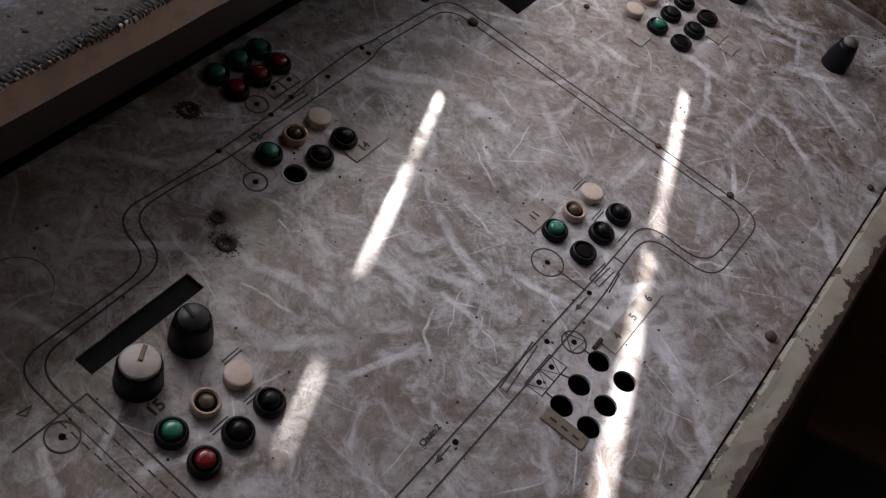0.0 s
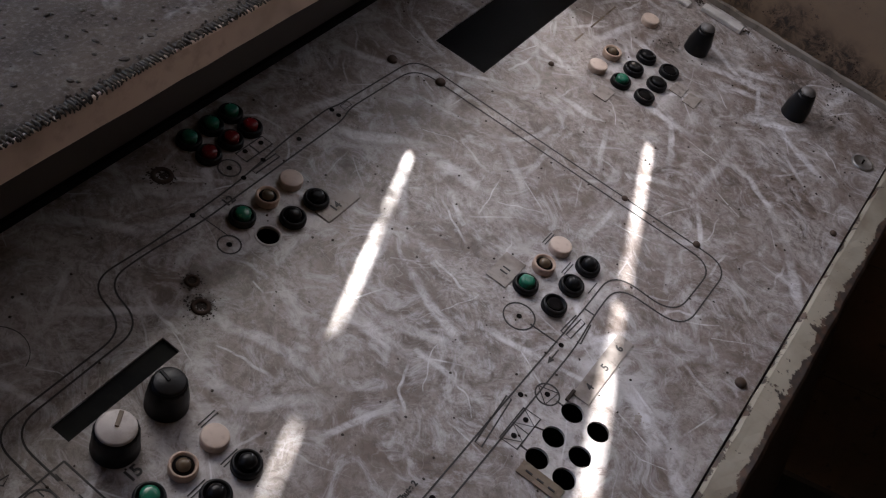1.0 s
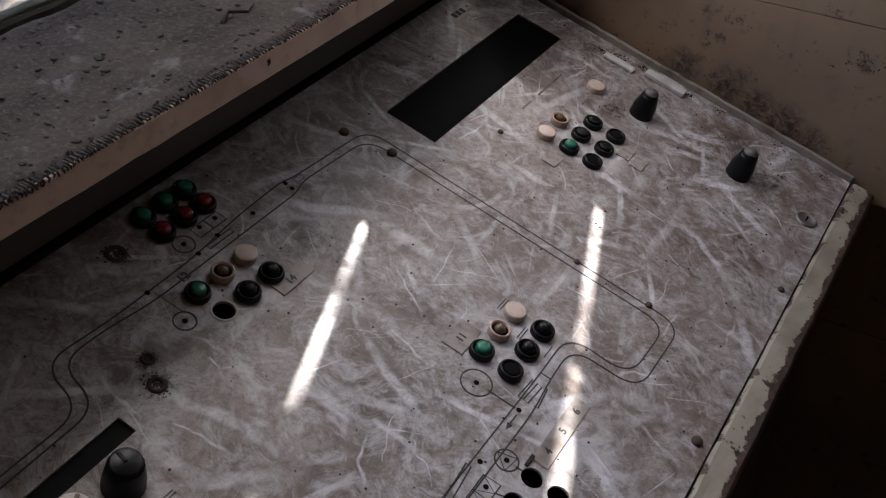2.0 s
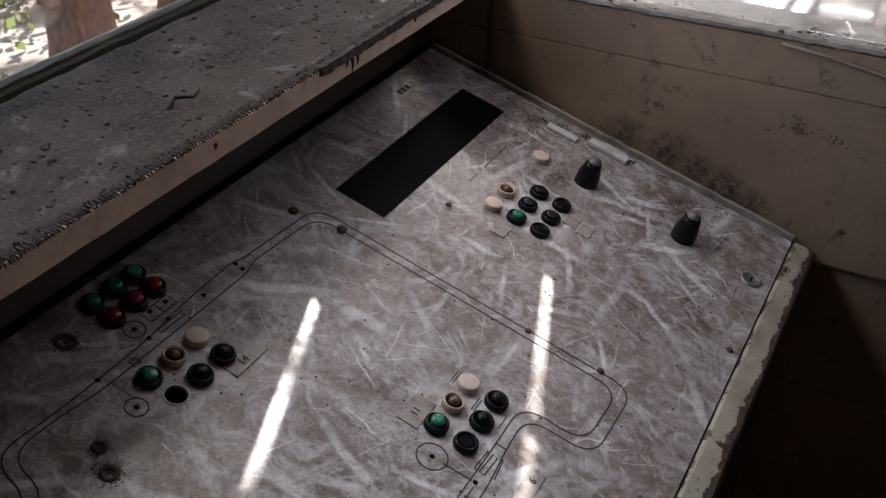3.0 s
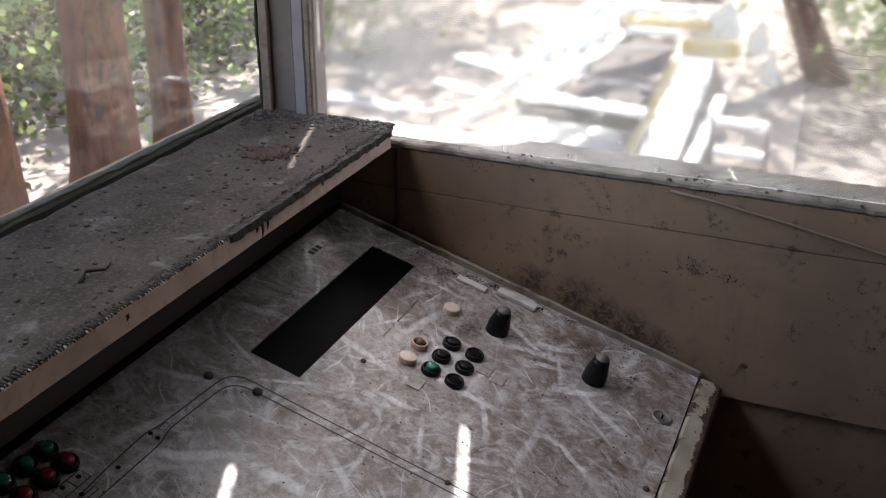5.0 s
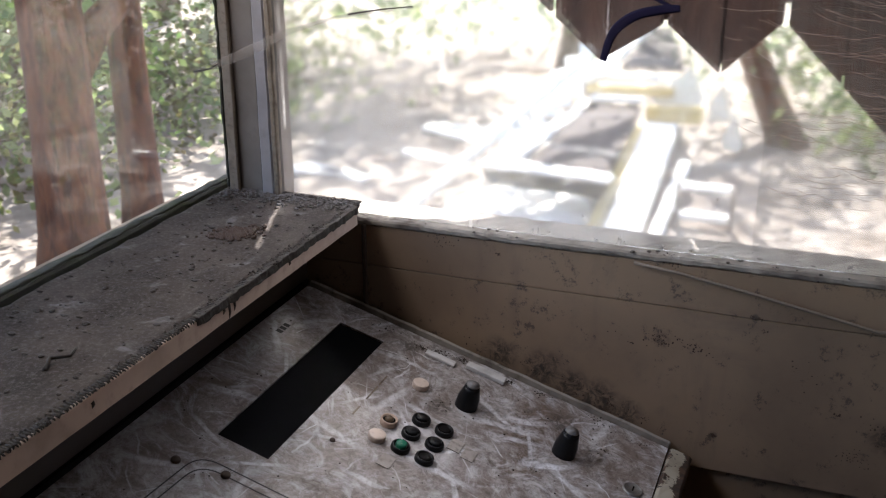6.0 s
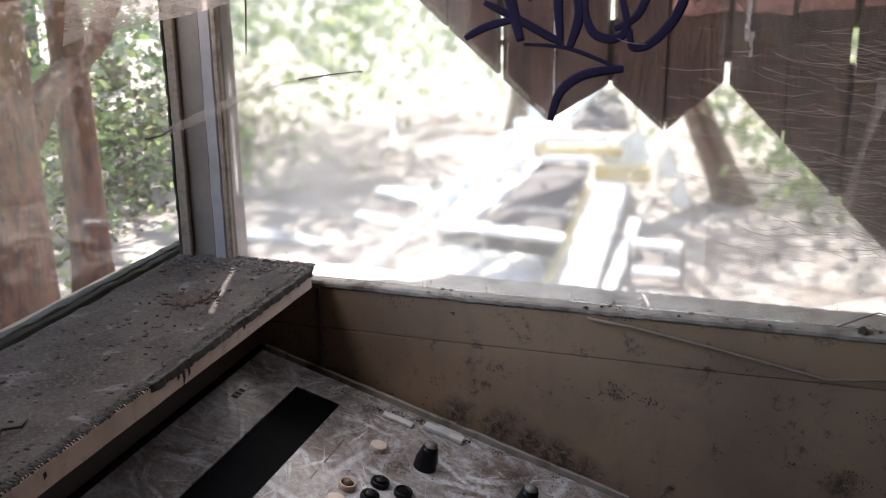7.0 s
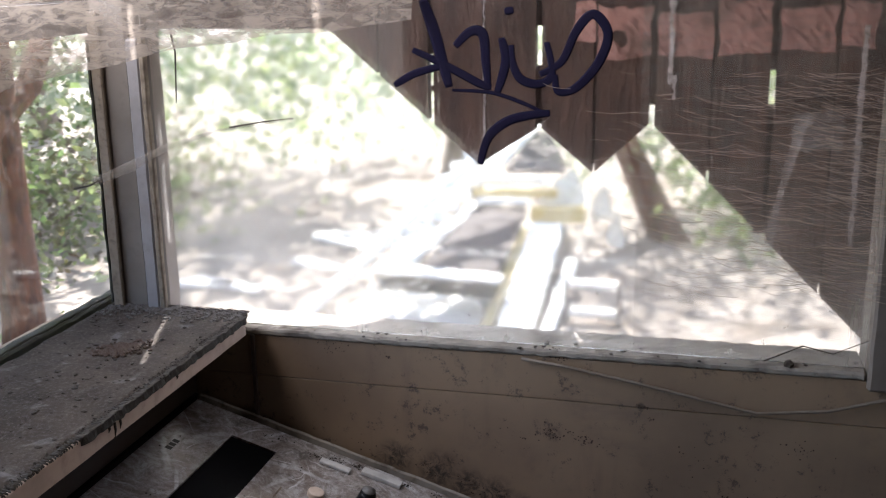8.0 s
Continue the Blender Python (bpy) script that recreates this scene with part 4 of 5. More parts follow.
sr = random.Random(21)
for u, v, r, n in ((-0.225, 0.672, 0.018, 160), (-0.195, 0.680, 0.020, 200), (-0.160, 0.687, 0.016, 160), (-0.080, 0.685, 0.012, 120), (-0.03, 0.690, 0.02, 90), (0.07, 0.690, 0.03, 120), (0.14, 0.680, 0.02, 60), (-0.30, 0.68, 0.03, 60), (-0.14, 0.55, 0.03, 50), (0.09, 0.62, 0.04, 60)):
    part("crud_patch", specks(n // 4, r, 0.0011, 0.55, sr, 0.5), M_DIRT, desk, "dark crumbling crud on the panel's far end", at=pose(u, v, 0.0004))
for u, v, r in ((-0.2959, -0.2006, 0.012), (-0.2702, -0.2163, 0.020), (-0.4060, -0.1275, 0.022)):
    part("burnt_patch", specks(150, r * 0.8, 0.0013, 1.0, sr, 0.25), M_DIRT, desk, "dark burnt patch with grit", at=pose(u, v, 0))
for u, v, r in ((-0.2959, -0.2006, 0.007), (-0.2702, -0.2163, 0.009), (-0.4060, -0.1275, 0.011)):
    part("empty_socket", lathe([(r * 0.55, 0.0), (r * 0.6, 0.0016), (r * 0.9, 0.0020), (r, 0.0010), (r * 1.05, 0.0)], 20), M_MOULD, desk, "grimy rim of an empty socket", True, pose(u, v, 0))
part("worn_dot", specks(30, 0.006, 0.0018, 1.0, sr), M_LABEL, desk, at=pose(0.1005, -0.0171, 0))
# loose grit strewn over the panel
bm = bmesh.new()
for _ in range(420):
    u, v, k = sr.uniform(U0 + 0.02, U1 - 0.01), sr.uniform(-0.5, V1 - 0.01), sr.choice((0.0004, 0.0006, 0.0009, 0.0013))
    if any(a - 0.003 < u < b_ + 0.003 and c - 0.003 < v < d + 0.003 for a, b_, c, d in (DISPLAY, SLOT)) or any(math.hypot(u - a, v - c) < 0.014 for a, c in HOLES + [SINGLE_HOLE]):
        continue
    made = bmesh.ops.create_icosphere(bm, subdivisions=1, radius=k)["verts"]
    for w in made:
        w.co = Vector((w.co.x * sr.uniform(0.7, 1.6), w.co.y * sr.uniform(0.7, 1.6), w.co.z * 0.6)) + Vector((u, v, 0.0002))
grit = thing("panel_grit", bm, M_DIRT, "fine dark grit strewn over the panel", "grit", "stuff", at=DESK)

# ================= hanging boards outside the front window =================
ZIG = [(-2.0, 0.700), (-0.322, 0.690), (-0.047, 0.453), (0.062, 0.524), (0.156, 0.444), (0.252, 0.535), (0.640, 0.150), (2.4, 0.150)]


def board_bottom(x):
    for (xa, za), (xb, zb) in zip(ZIG, ZIG[1:]):
        if xa <= x <= xb:
            return za + (zb - za) * (x - xa) / (xb - xa)
    return 0.7


valance = holder("board_valance", pose(0, YB, 0), "brown weathered boards with a zigzag lower edge hanging from the eaves", "board valance")
RISE = hz * math.tan(radians(SUN_EL))
# gaps: where two slits let the sun through, and narrow cracks elsewhere
SLITS = {-0.601: [(-0.354, -0.272), (-0.193, -0.051), (-0.045, 0.042), (0.45, 0.50), (0.515, 0.63)], -0.334: [(-0.60, 0.108), (0.130, 0.337)]}
CRACKS = {-0.134: [(0.530, 0.580), (0.590, 0.645)], 0.0596: [(0.628, 0.695)], 0.2532: [(0.530, 0.562)], 0.4468: [(0.566, 0.622)]}
even = [round(-0.134 + 0.0968 * i, 4) for i in range(-19, 26)]
seams = sorted([x for x in even if not any(abs(x - s) < 0.045 for s in SLITS)] + list(SLITS))
BOARD_TOP = 2.10


def half_gap(x, z):
    """Half the gap at a seam: the two wide ones open upwards."""
    if x in CRACKS:
        return 0.0052
    if x not in SLITS:
        return 0.0025
    return min(0.0105, max(0.0062, 0.0056 + (z - 1.30) * 0.016)) if x < -0.5 else 0.0088 + (z - 0.97) * 0.005


for xa, xb in zip(seams, seams[1:]):
    low = 0.69
    x0, x1 = xa + half_gap(xa, low), xb - half_gap(xb, low)
    mids = [x for x, z in ZIG if x0 < x < x1]
    xs = [x0] + mids + [x1]
    bm = bmesh.new()
    dy = rng.uniform(-0.002, 0.002)
    ups = (1.16, 1.40, BOARD_TOP)
    front = [bm.verts.new((x, dy - 0.011, board_bottom(x))) for x in xs]
    front += [bm.verts.new((xb - half_gap(xb, z), dy - 0.011, z)) for z in ups] + [bm.verts.new((xa + half_gap(xa, z), dy - 0.011, z)) for z in reversed(ups)]
    f = bm.faces.new(front)
    made = bmesh.ops.extrude_face_region(bm, geom=[f])
    for v in made["geom"]:
        if isinstance(v, bmesh.types.BMVert):
            v.co.y += 0.022
    bmesh.ops.recalc_face_normals(bm, faces=bm.faces[:])
    part("board", bm, M_BOARD, valance)
# strips behind the narrow seams, with short cracks of daylight left open
for x in seams[1:-1]:
    if x in SLITS or x < -0.36 or x > 1.0:
        continue
    z = board_bottom(x) + (0.002 if x in CRACKS else 0.012)
    for lo, hi in CRACKS.get(x, []) + [(BOARD_TOP, BOARD_TOP)]:
        if lo > z:
            part("cover_strip", box(x - 0.016, x + 0.016, 0.0145, 0.021, z, lo), M_BOARD, valance)
        z = hi
# unseen blocks added to close the wide gaps but for the open stretches
for x, spans in SLITS.items():
    heights = []
    for a, b in spans:
        zp = 0.281 if a > 0.4 else 0.03
        heights.append((zp + (YB - b) * RISE, zp + (YB - a) * RISE))
    heights.sort()
    z = board_bottom(x) + 0.002
    for lo, hi in heights + [(BOARD_TOP - 0.01, BOARD_TOP)]:
        if lo > z:
            part("cover_strip", box(x - 0.03, x + 0.03, 0.0145, 0.022, z, lo), M_BOARD, valance)
        z = max(z, hi)
# two more added blocks, out of view, that narrow the sun streaks
part("streak_block", box(-0.630, -0.6090, 0.0145, 0.022, 1.640, 1.750), M_BOARD, valance)
part("streak_block", box(-0.3345, -0.310, 0.0145, 0.022, 1.205, 1.295), M_BOARD, valance)
for x0, x1, z0, z1 in ((0.120, 0.155, 0.672, 0.735), (0.160, 0.248, 0.642, 0.728), (0.259, 0.345, 0.645, 0.720), (0.355, 0.440, 0.650, 0.735), (0.454, 0.540, 0.656, 0.726), (0.548, 0.60, 0.664, 0.735)):
    part("painted_band", rough_box(x0, x1, -0.0150, -0.0125, z0, z1, 0.008, 0.007, 26, 0.0), M_BOARDPAINT, valance, "faded red band of paint")
for x, z0, z1, w in ((-0.036, 0.46, 0.80, 0.0012), (0.282, 0.60, 0.80, 0.0042), (0.289, 0.575, 0.615, 0.002), (0.584, 0.49, 0.70, 0.0038), (0.586, 0.335, 0.52, 0.0034), (-0.330, 0.71, 0.80, 0.003)):
    part("pale_run", rough_box(x - w, x + w, -0.0165, -0.0130, z0, z1, 0.004, 0.0035, 120, 0.0), M_RUN, valance, "pale run of old paint")
# marker scrawl on the front glass
marker = holder("marker_scrawl", pose(0, 0.7265, 0), "blue-black marker scrawl on the dusty glass", "graffiti")


def stroke(points, r):
    pts = [Vector((x, 0, z)) for x, z in points]
    out = []
    ext = [pts[0]] + pts + [pts[-1]]
    for a, b, c, d in zip(ext, ext[1:], ext[2:], ext[3:]):
        for i in range(8):
            f = i / 8
            out.append(0.5 * ((2 * b) + (c - a) * f + (2 * a - 5 * b + 4 * c - d) * f * f + (3 * b - a - 3 * c + d) * f ** 3))
    out.append(pts[-1])
    bm = tube(out, [r * 0.72 * (1 - 0.35 * abs(2 * i / (len(out) - 1) - 1) ** 2) for i in range(len(out))], 8)
    for v in bm.verts:
        v.co.y *= 0.08
    part("stroke", bm, M_MARKER, marker, smooth=True)


stroke([(-0.046, 0.752), (-0.029, 0.705), (-0.009, 0.631)], 0.0125)
stroke([(-0.090, 0.633), (-0.058, 0.650), (-0.013, 0.662)], 0.0085)
stroke([(-0.062, 0.683), (-0.013, 0.661), (0.036, 0.636), (0.052, 0.632)], 0.0085)
stroke([(0.000, 0.688), (0.022, 0.708), (0.040, 0.704), (0.044, 0.667), (0.047, 0.634)], 0.0105)
stroke([(0.066, 0.700), (0.072, 0.667), (0.060, 0.624)], 0.0100)
stroke([(0.080, 0.690), (0.082, 0.665), (0.094, 0.643), (0.120, 0.637), (0.137, 0.652), (0.129, 0.694)], 0.0090)
stroke([(0.120, 0.650), (0.150, 0.668), (0.170, 0.710), (0.192, 0.731), (0.212, 0.706), (0.201, 0.668), (0.171, 0.633), (0.146, 0.627), (0.141, 0.650)], 0.0095)
stroke([(-0.005, 0.627), (0.052, 0.624), (0.100, 0.609), (0.131, 0.594)], 0.0042)
stroke([(0.135, 0.597), (0.110, 0.594), (0.076, 0.585), (0.048, 0.562), (0.035, 0.522)], 0.0100)
stroke([(0.070, 0.735), (0.083, 0.737)], 0.0080)

# ================= outside: ground, structure, trees =================
GROUND = -1.25
bm = bmesh.new()
n = 60
grid = [[bm.verts.new(((i / n - 0.5) * 2 * 150 * abs(i / n - 0.5) * 2, (j / n - 0.5) * 2 * 150 * abs(j / n - 0.5) * 2 + 4, 0)) for i in range(n + 1)] for j in range(n + 1)]
for j in range(n):
    for i in range(n):
        bm.faces.new((grid[j][i], grid[j][i + 1], grid[j + 1][i + 1], grid[j + 1][i]))
for v in bm.verts:
    d = math.hypot(v.co.x, v.co.y)
    v.co.z = GROUND + (noise.noise(v.co * 0.25) * 0.15 if d > 4 else 0.0) + max(0, d - 12) * 0.02
thing("ground", bm, M_EARTH, "forest floor with brown leaf litter", "ground", "structure", smooth=True)

# yellow ride chute: rails, boards and sheets rising away through the wood
ramp = holder("ride_chute", pose(-1.0, 5.2, GROUND), "weathered yellow and pale ride chute, sunlit, beyond the window", "ride chute")
RAMP_INV = ramp.matrix_basis.inverted()


def beam(a, b, w, h, material, name="beam", label=""):
    a, b = Vector(a), Vector(b)
    d = b - a
    bm = box(-w / 2, w / 2, 0, d.length, -h / 2, h / 2, 0.006)
    m = RAMP_INV @ Matrix.Translation(a) @ d.to_track_quat("Y", "Z").to_matrix().to_4x4()
    return part(name, bm, material, ramp, label, at=m)


def sheet(corners, thick, material, name, label):
    """A plate between four corners."""
    bm = bmesh.new()
    f = bm.faces.new([bm.verts.new(RAMP_INV @ Vector(c)) for c in corners])
    bm.normal_update()
    made = bmesh.ops.extrude_face_region(bm, geom=[f])
    for v in made["geom"]:
        if isinstance(v, bmesh.types.BMVert):
            v.co.z -= thick
    bmesh.ops.recalc_face_normals(bm, faces=bm.faces[:])
    return part(name, bm, material, ramp, label)


beam((-1.988, 4.7, -1.236), (-1.243, 6.3, -0.505), 0.060, 0.060, M_PALE, "rail")
beam((-1.430, 4.95, -0.930), (-1.195, 6.2, -0.815), 0.085, 0.060, M_PALE, "rail")
for i in range(7):
    f = i / 6
    a, b = Vector((-1.72, 5.75, -0.89)).lerp(Vector((-1.32, 6.5, -0.46)), f), Vector((-1.46, 5.3, -0.94)).lerp(Vector((-1.24, 6.3, -0.70)), f)
    beam(a, b, 0.085, 0.02, M_PALE, "slat")
beam((-1.545, 4.95, -0.913), (-0.775, 4.95, -0.945), 0.13, 0.030, M_PALE, "crossbar")
sheet([(-1.56, 4.99, -0.96), (-0.80, 4.99, -0.98), (-0.84, 4.99, -1.06), (-1.52, 4.99, -1.04)], 0.02, M_YELLOW, "front_board", "weathered yellow front board")
sheet([(-1.27, 5.02, -0.905), (-0.815, 5.02, -0.92), (-0.832, 6.1, -0.785), (-1.173, 6.1, -0.775)], 0.015, M_MESH, "bed_sheet", "grey-brown sheet of the chute bed")
beam((-1.222, 6.2, -0.700), (-0.640, 6.2, -0.690), 0.05, 0.062, M_YELLOW, "crossbar")
beam((-1.244, 6.28, -0.636), (-0.750, 6.28, -0.620), 0.05, 0.050, M_PALE, "crossbar")
beam((-1.180, 6.13, -0.752), (-0.830, 6.13, -0.740), 0.05, 0.040, M_PALE, "crossbar")
beam((-1.169, 6.4, -0.600), (-1.115, 8.2, -0.520), 0.10, 0.050, M_PALE, "rail")
sheet([(-1.054, 6.5, -0.610), (-0.620, 6.5, -0.595), (-0.960, 8.0, -0.540), (-1.110, 8.0, -0.560)], 0.015, M_MESH, "bed_sheet", "grey-brown sheet of the chute bed")
beam((-0.830, 4.7, -1.217), (-0.800, 6.0, -0.897), 0.060, 0.10, M_YELLOW, "rail")
beam((-0.660, 4.7, -1.205), (-0.680, 6.0, -0.891), 0.200, 0.09, M_PALE, "rail")
beam((-0.489, 4.7, -1.226), (-0.456, 5.6, -1.003), 0.060, 0.07, M_PALE, "rail")
beam((-0.80, 6.15, -0.835), (-0.44, 6.15, -0.815), 0.10, 0.11, M_YELLOW, "crossbar")
# translucent sheets added to glow in the sun as bright white masses
for w, h, x, y, z in ((0.30, 0.27, -0.585, 6.2, -0.780), (0.16, 0.26, -0.375, 6.5, -0.93), (0.13, 0.26, -0.265, 6.4, -1.10)):
    bm = bmesh.new()
    n = 10
    g = [[bm.verts.new((w * (i / n - 0.5) * (1.0 - 0.35 * (j / n) ** 2), 0.0, h * (j / n) * (1.0 - 0.5 * (2 * i / n - 1) ** 2))) for i in range(n + 1)] for j in range(n + 1)]
    for j in range(n):
        for i in range(n):
            bm.faces.new((g[j][i], g[j][i + 1], g[j + 1][i + 1], g[j + 1][i]))
    for v in bm.verts:
        v.co += Vector(noise.noise_vector(v.co * 9 + Vector((x, 0, 0)))) * 0.05
    bmesh.ops.solidify(bm, geom=bm.faces[:], thickness=0.004)
    part("cover", bm, M_COVER, ramp, "pale translucent sheet added to glow as a bright white mass", True, RAMP_INV @ pose(x, y, z, -35, 0, 0))
# pale disc added in place of a bright sunlit patch of ground
bm = lathe([(0.0, 0.0), (0.43, 0.01), (0.46, 0.03), (0.42, 0.055), (0.0, 0.07)], 32)
for v in bm.verts:
    v.co += Vector(noise.noise_vector(v.co * 4)) * 0.05 * Vector((v.co.x, v.co.y, 0)).length
part("platform", bm, M_PALE, ramp, "pale disc standing in for a bright patch of ground", True, RAMP_INV @ pose(-1.33, 5.03, GROUND))
ladder = holder("step_ladder", pose(-0.42, 5.0, GROUND), "pale wooden step frame on the ground", "step ladder")
for x in (0.0, 0.30):
    part("upright", box(x, x + 0.025, 0, 0.04, 0, 0.31, 0.003), M_BARK2, ladder)
for z in (0.10, 0.27):
    part("rung", box(0.026, 0.299, 0.0, 0.05, z, z + 0.035, 0.003), M_PALE, ladder)
for i in range(7):
    x, y = rng.uniform(-3.2, -1.9), rng.uniform(4.9, 7.0)
    thing("fallen_board", box(-0.28, 0.28, -0.05, 0.05, 0, 0.03, 0.004), M_PALE, "bleached board lying on the forest floor", "board", group="fallen boards", at=pose(x, y, GROUND + 0.02, 0, 0, rng.uniform(-30, 30)))


def leaves(bm, centre, size, count, r, leaf):
    c = Vector(centre)
    for _ in range(count):
        d = Vector((r.gauss(0, 1), r.gauss(0, 1), r.gauss(0, 1)))
        p = c + Vector((d.x * size[0], d.y * size[1], d.z * size[2])) * 0.5
        s = leaf * r.uniform(0.6, 1.4)
        a = Vector((r.uniform(-1, 1), r.uniform(-1, 1), r.uniform(-1, 1))).normalized()
        b_ = a.orthogonal().normalized()
        q = [p + a * s, p + b_ * s * 0.55, p - a * s, p - b_ * s * 0.55]
        bm.faces.new([bm.verts.new(v) for v in q])


def tree(x, y, r0, height, lean, bark, leafmat, clumps, label, r, fork=None, leaf=0.05):
    root = holder("tree", pose(x, y, GROUND - 0.05), label, "tree", group="trees round the cabin")
    top = Vector((lean[0], lean[1], height))
    pts = [top * f + Vector((noise.noise(Vector((x, y, f * 2))) * 0.12, noise.noise(Vector((y, x, f * 2))) * 0.12, 0)) * f for f in (0, 0.04, 0.12, 0.25, 0.4, 0.6, 0.8, 1)]
    rad = [r0 * k for k in (1.45, 1.15, 1.0, 0.95, 0.85, 0.65, 0.45, 0.2)]
    bm = tube(pts, rad, 12)
    part("trunk", bm, bark, root, smooth=True)
    if fork:
        a = top * fork[0]
        b_ = a + Vector(fork[1])
        part("limb", tube([a, a * 0.6 + b_ * 0.4 + Vector((0, 0, 0.1)), b_, b_ + Vector(fork[1]) * 0.8 + Vector((0, 0, 0.5))], [r0 * 0.6, r0 * 0.55, r0 * 0.45, r0 * 0.2], 10), bark, root, smooth=True)
    ends = []
    for i in range(5):
        f = r.uniform(0.45, 0.95)
        a = top * f
        ang = r.uniform(0, 6.28)
        e = a + Vector((math.cos(ang), math.sin(ang), r.uniform(0.1, 0.5))) * r.uniform(0.8, 1.7)
        part("limb", tube([a, (a + e) / 2 + Vector((0, 0, 0.12)), e], [r0 * 0.35, r0 * 0.22, r0 * 0.08], 7), bark, root, smooth=True)
        ends.append(e)
    if clumps:
        bm = bmesh.new()
        for i in range(clumps):
            e = r.choice(ends) + Vector((r.gauss(0, 0.6), r.gauss(0, 0.6), r.gauss(0, 0.6)))
            leaves(bm, e, (0.5, 0.5, 0.35), 60, r, leaf)
        crown = part("crown", bm, leafmat, root, "loose crown of small green leaves")
    return root


tr = random.Random(3)
tree(-3.20, 3.33, 0.155, 7.0, (0.10, 0.10), M_BARK, M_LEAF, 14, "red-brown forked pine trunk close to the side window", tr, (0.135, (0.02, 0.80, 0.58)))
tree(-3.20, 3.91, 0.098, 7.5, (-0.05, 0.15), M_BARK, M_LEAF, 14, "slim red-brown pine trunk beside the cabin", tr)
tree(-3.20, 2.57, 0.135, 7.0, (0.0, -0.2), M_BARK, M_LEAF, 12, "red-brown pine trunk beside the cabin", tr)
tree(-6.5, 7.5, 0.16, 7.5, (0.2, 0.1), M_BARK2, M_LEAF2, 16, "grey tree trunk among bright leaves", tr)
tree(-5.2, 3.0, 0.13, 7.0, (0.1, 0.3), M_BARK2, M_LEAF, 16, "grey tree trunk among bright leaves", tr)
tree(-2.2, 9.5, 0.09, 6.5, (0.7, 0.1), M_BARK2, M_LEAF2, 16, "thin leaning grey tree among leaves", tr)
tree(0.13, 7.0, 0.11, 6.0, (-3.2, 2.2), M_BARK, M_LEAF, 12, "leaning brown tree trunk behind the structure", tr)
tree(1.8, 8.5, 0.15, 7.0, (-0.3, 0.1), M_BARK2, M_LEAF2, 14, "grey tree trunk in the bright wood", tr)
tree(3.5, 7.5, 0.15, 7.0, (0.3, 0.1), M_BARK2, M_LEAF, 14, "grey tree trunk in the bright wood", tr)
tree(-9.0, 3.5, 0.18, 8.0, (0.3, 0.1), M_BARK2, M_LEAF, 16, "grey tree trunk in the bright wood", tr)
tree(-8.0, 11.0, 0.18, 8.0, (0.3, 0.1), M_BARK2, M_LEAF2, 16, "grey tree trunk in the bright wood", tr)

# undergrowth and far leaves, nobody could count them
for nm, mat_, cells, spread, leaf, lab in (
        ("undergrowth", M_LEAF, [(-5.2, 4.6, -0.6), (-4.6, 6.0, -0.7), (-5.8, 2.6, -0.6), (-4.6, 3.7, -0.9), (-3.8, 6.8, -0.6), (1.2, 6.5, -0.6), (1.9, 7.2, -0.6), (0.9, 7.6, -0.2), (2.6, 6.8, -0.5), (-6.0, 6.0, 0.0), (-2.9, 7.2, -0.2), (-5.0, 8.0, 0.0), (-5.4, 3.6, -0.2), (-6.4, 4.4, 0.2), (-6.6, 5.4, -0.6), (-5.0, 5.2, -1.0), (-7.2, 7.0, -0.4), (-4.6, 4.6, -1.1), (-6.2, 3.2, -0.9), (-7.5, 8.5, 0.4), (0.45, 7.8, -0.7), (0.75, 8.2, -0.4), (1.0, 7.4, -0.8), (1.4, 8.0, -0.5), (0.6, 8.8, 0.0), (1.7, 8.8, -0.2)],
         0.6, 0.045, "bright green undergrowth between the trunks"),
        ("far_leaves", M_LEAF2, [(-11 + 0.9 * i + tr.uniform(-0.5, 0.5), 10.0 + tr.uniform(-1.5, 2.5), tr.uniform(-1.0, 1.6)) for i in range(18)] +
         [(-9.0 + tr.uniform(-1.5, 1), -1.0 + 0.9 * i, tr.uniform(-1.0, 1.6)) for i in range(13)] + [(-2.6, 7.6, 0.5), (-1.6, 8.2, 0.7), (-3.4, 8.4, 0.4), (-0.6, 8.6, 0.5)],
         0.75, 0.075, "far wood leaves with the bright glare put into their pale colour")):
    bm = bmesh.new()
    for c in cells:
        for _ in range(16):
            leaves(bm, (c[0] + tr.gauss(0, spread), c[1] + tr.gauss(0, spread), c[2] + tr.gauss(0, 0.5)), (0.5, 0.5, 0.4), 24 if nm == "far_leaves" else 30, tr, leaf)
    thing(nm, bm, mat_, lab, "foliage", "stuff")

# low brush and dead leaves between the trunks
bm = bmesh.new()
for _ in range(520):
    leaves(bm, (tr.uniform(-8.5, -3.9), tr.uniform(1.2, 8.0), GROUND + abs(tr.gauss(0, 0.40)) + 0.03), (0.45, 0.45, 0.30), 34, tr, 0.035)
thing("low_brush", bm, M_BRUSH, "dull green and brown brush between the trunks", "foliage", "stuff")

# leaf clumps added high out of view, to shade the wood beside the cabin
bm = bmesh.new()
for _ in range(150):
    leaves(bm, (tr.uniform(-11.0, -4.2), tr.uniform(5.5, 13.5), tr.uniform(3.0, 5.0)), (0.7, 0.7, 0.4), 40, tr, 0.13)
thing("shade_leaves", bm, M_LEAF, "unseen leaf clumps added to shade the wood beside the cabin", "foliage", "stuff")

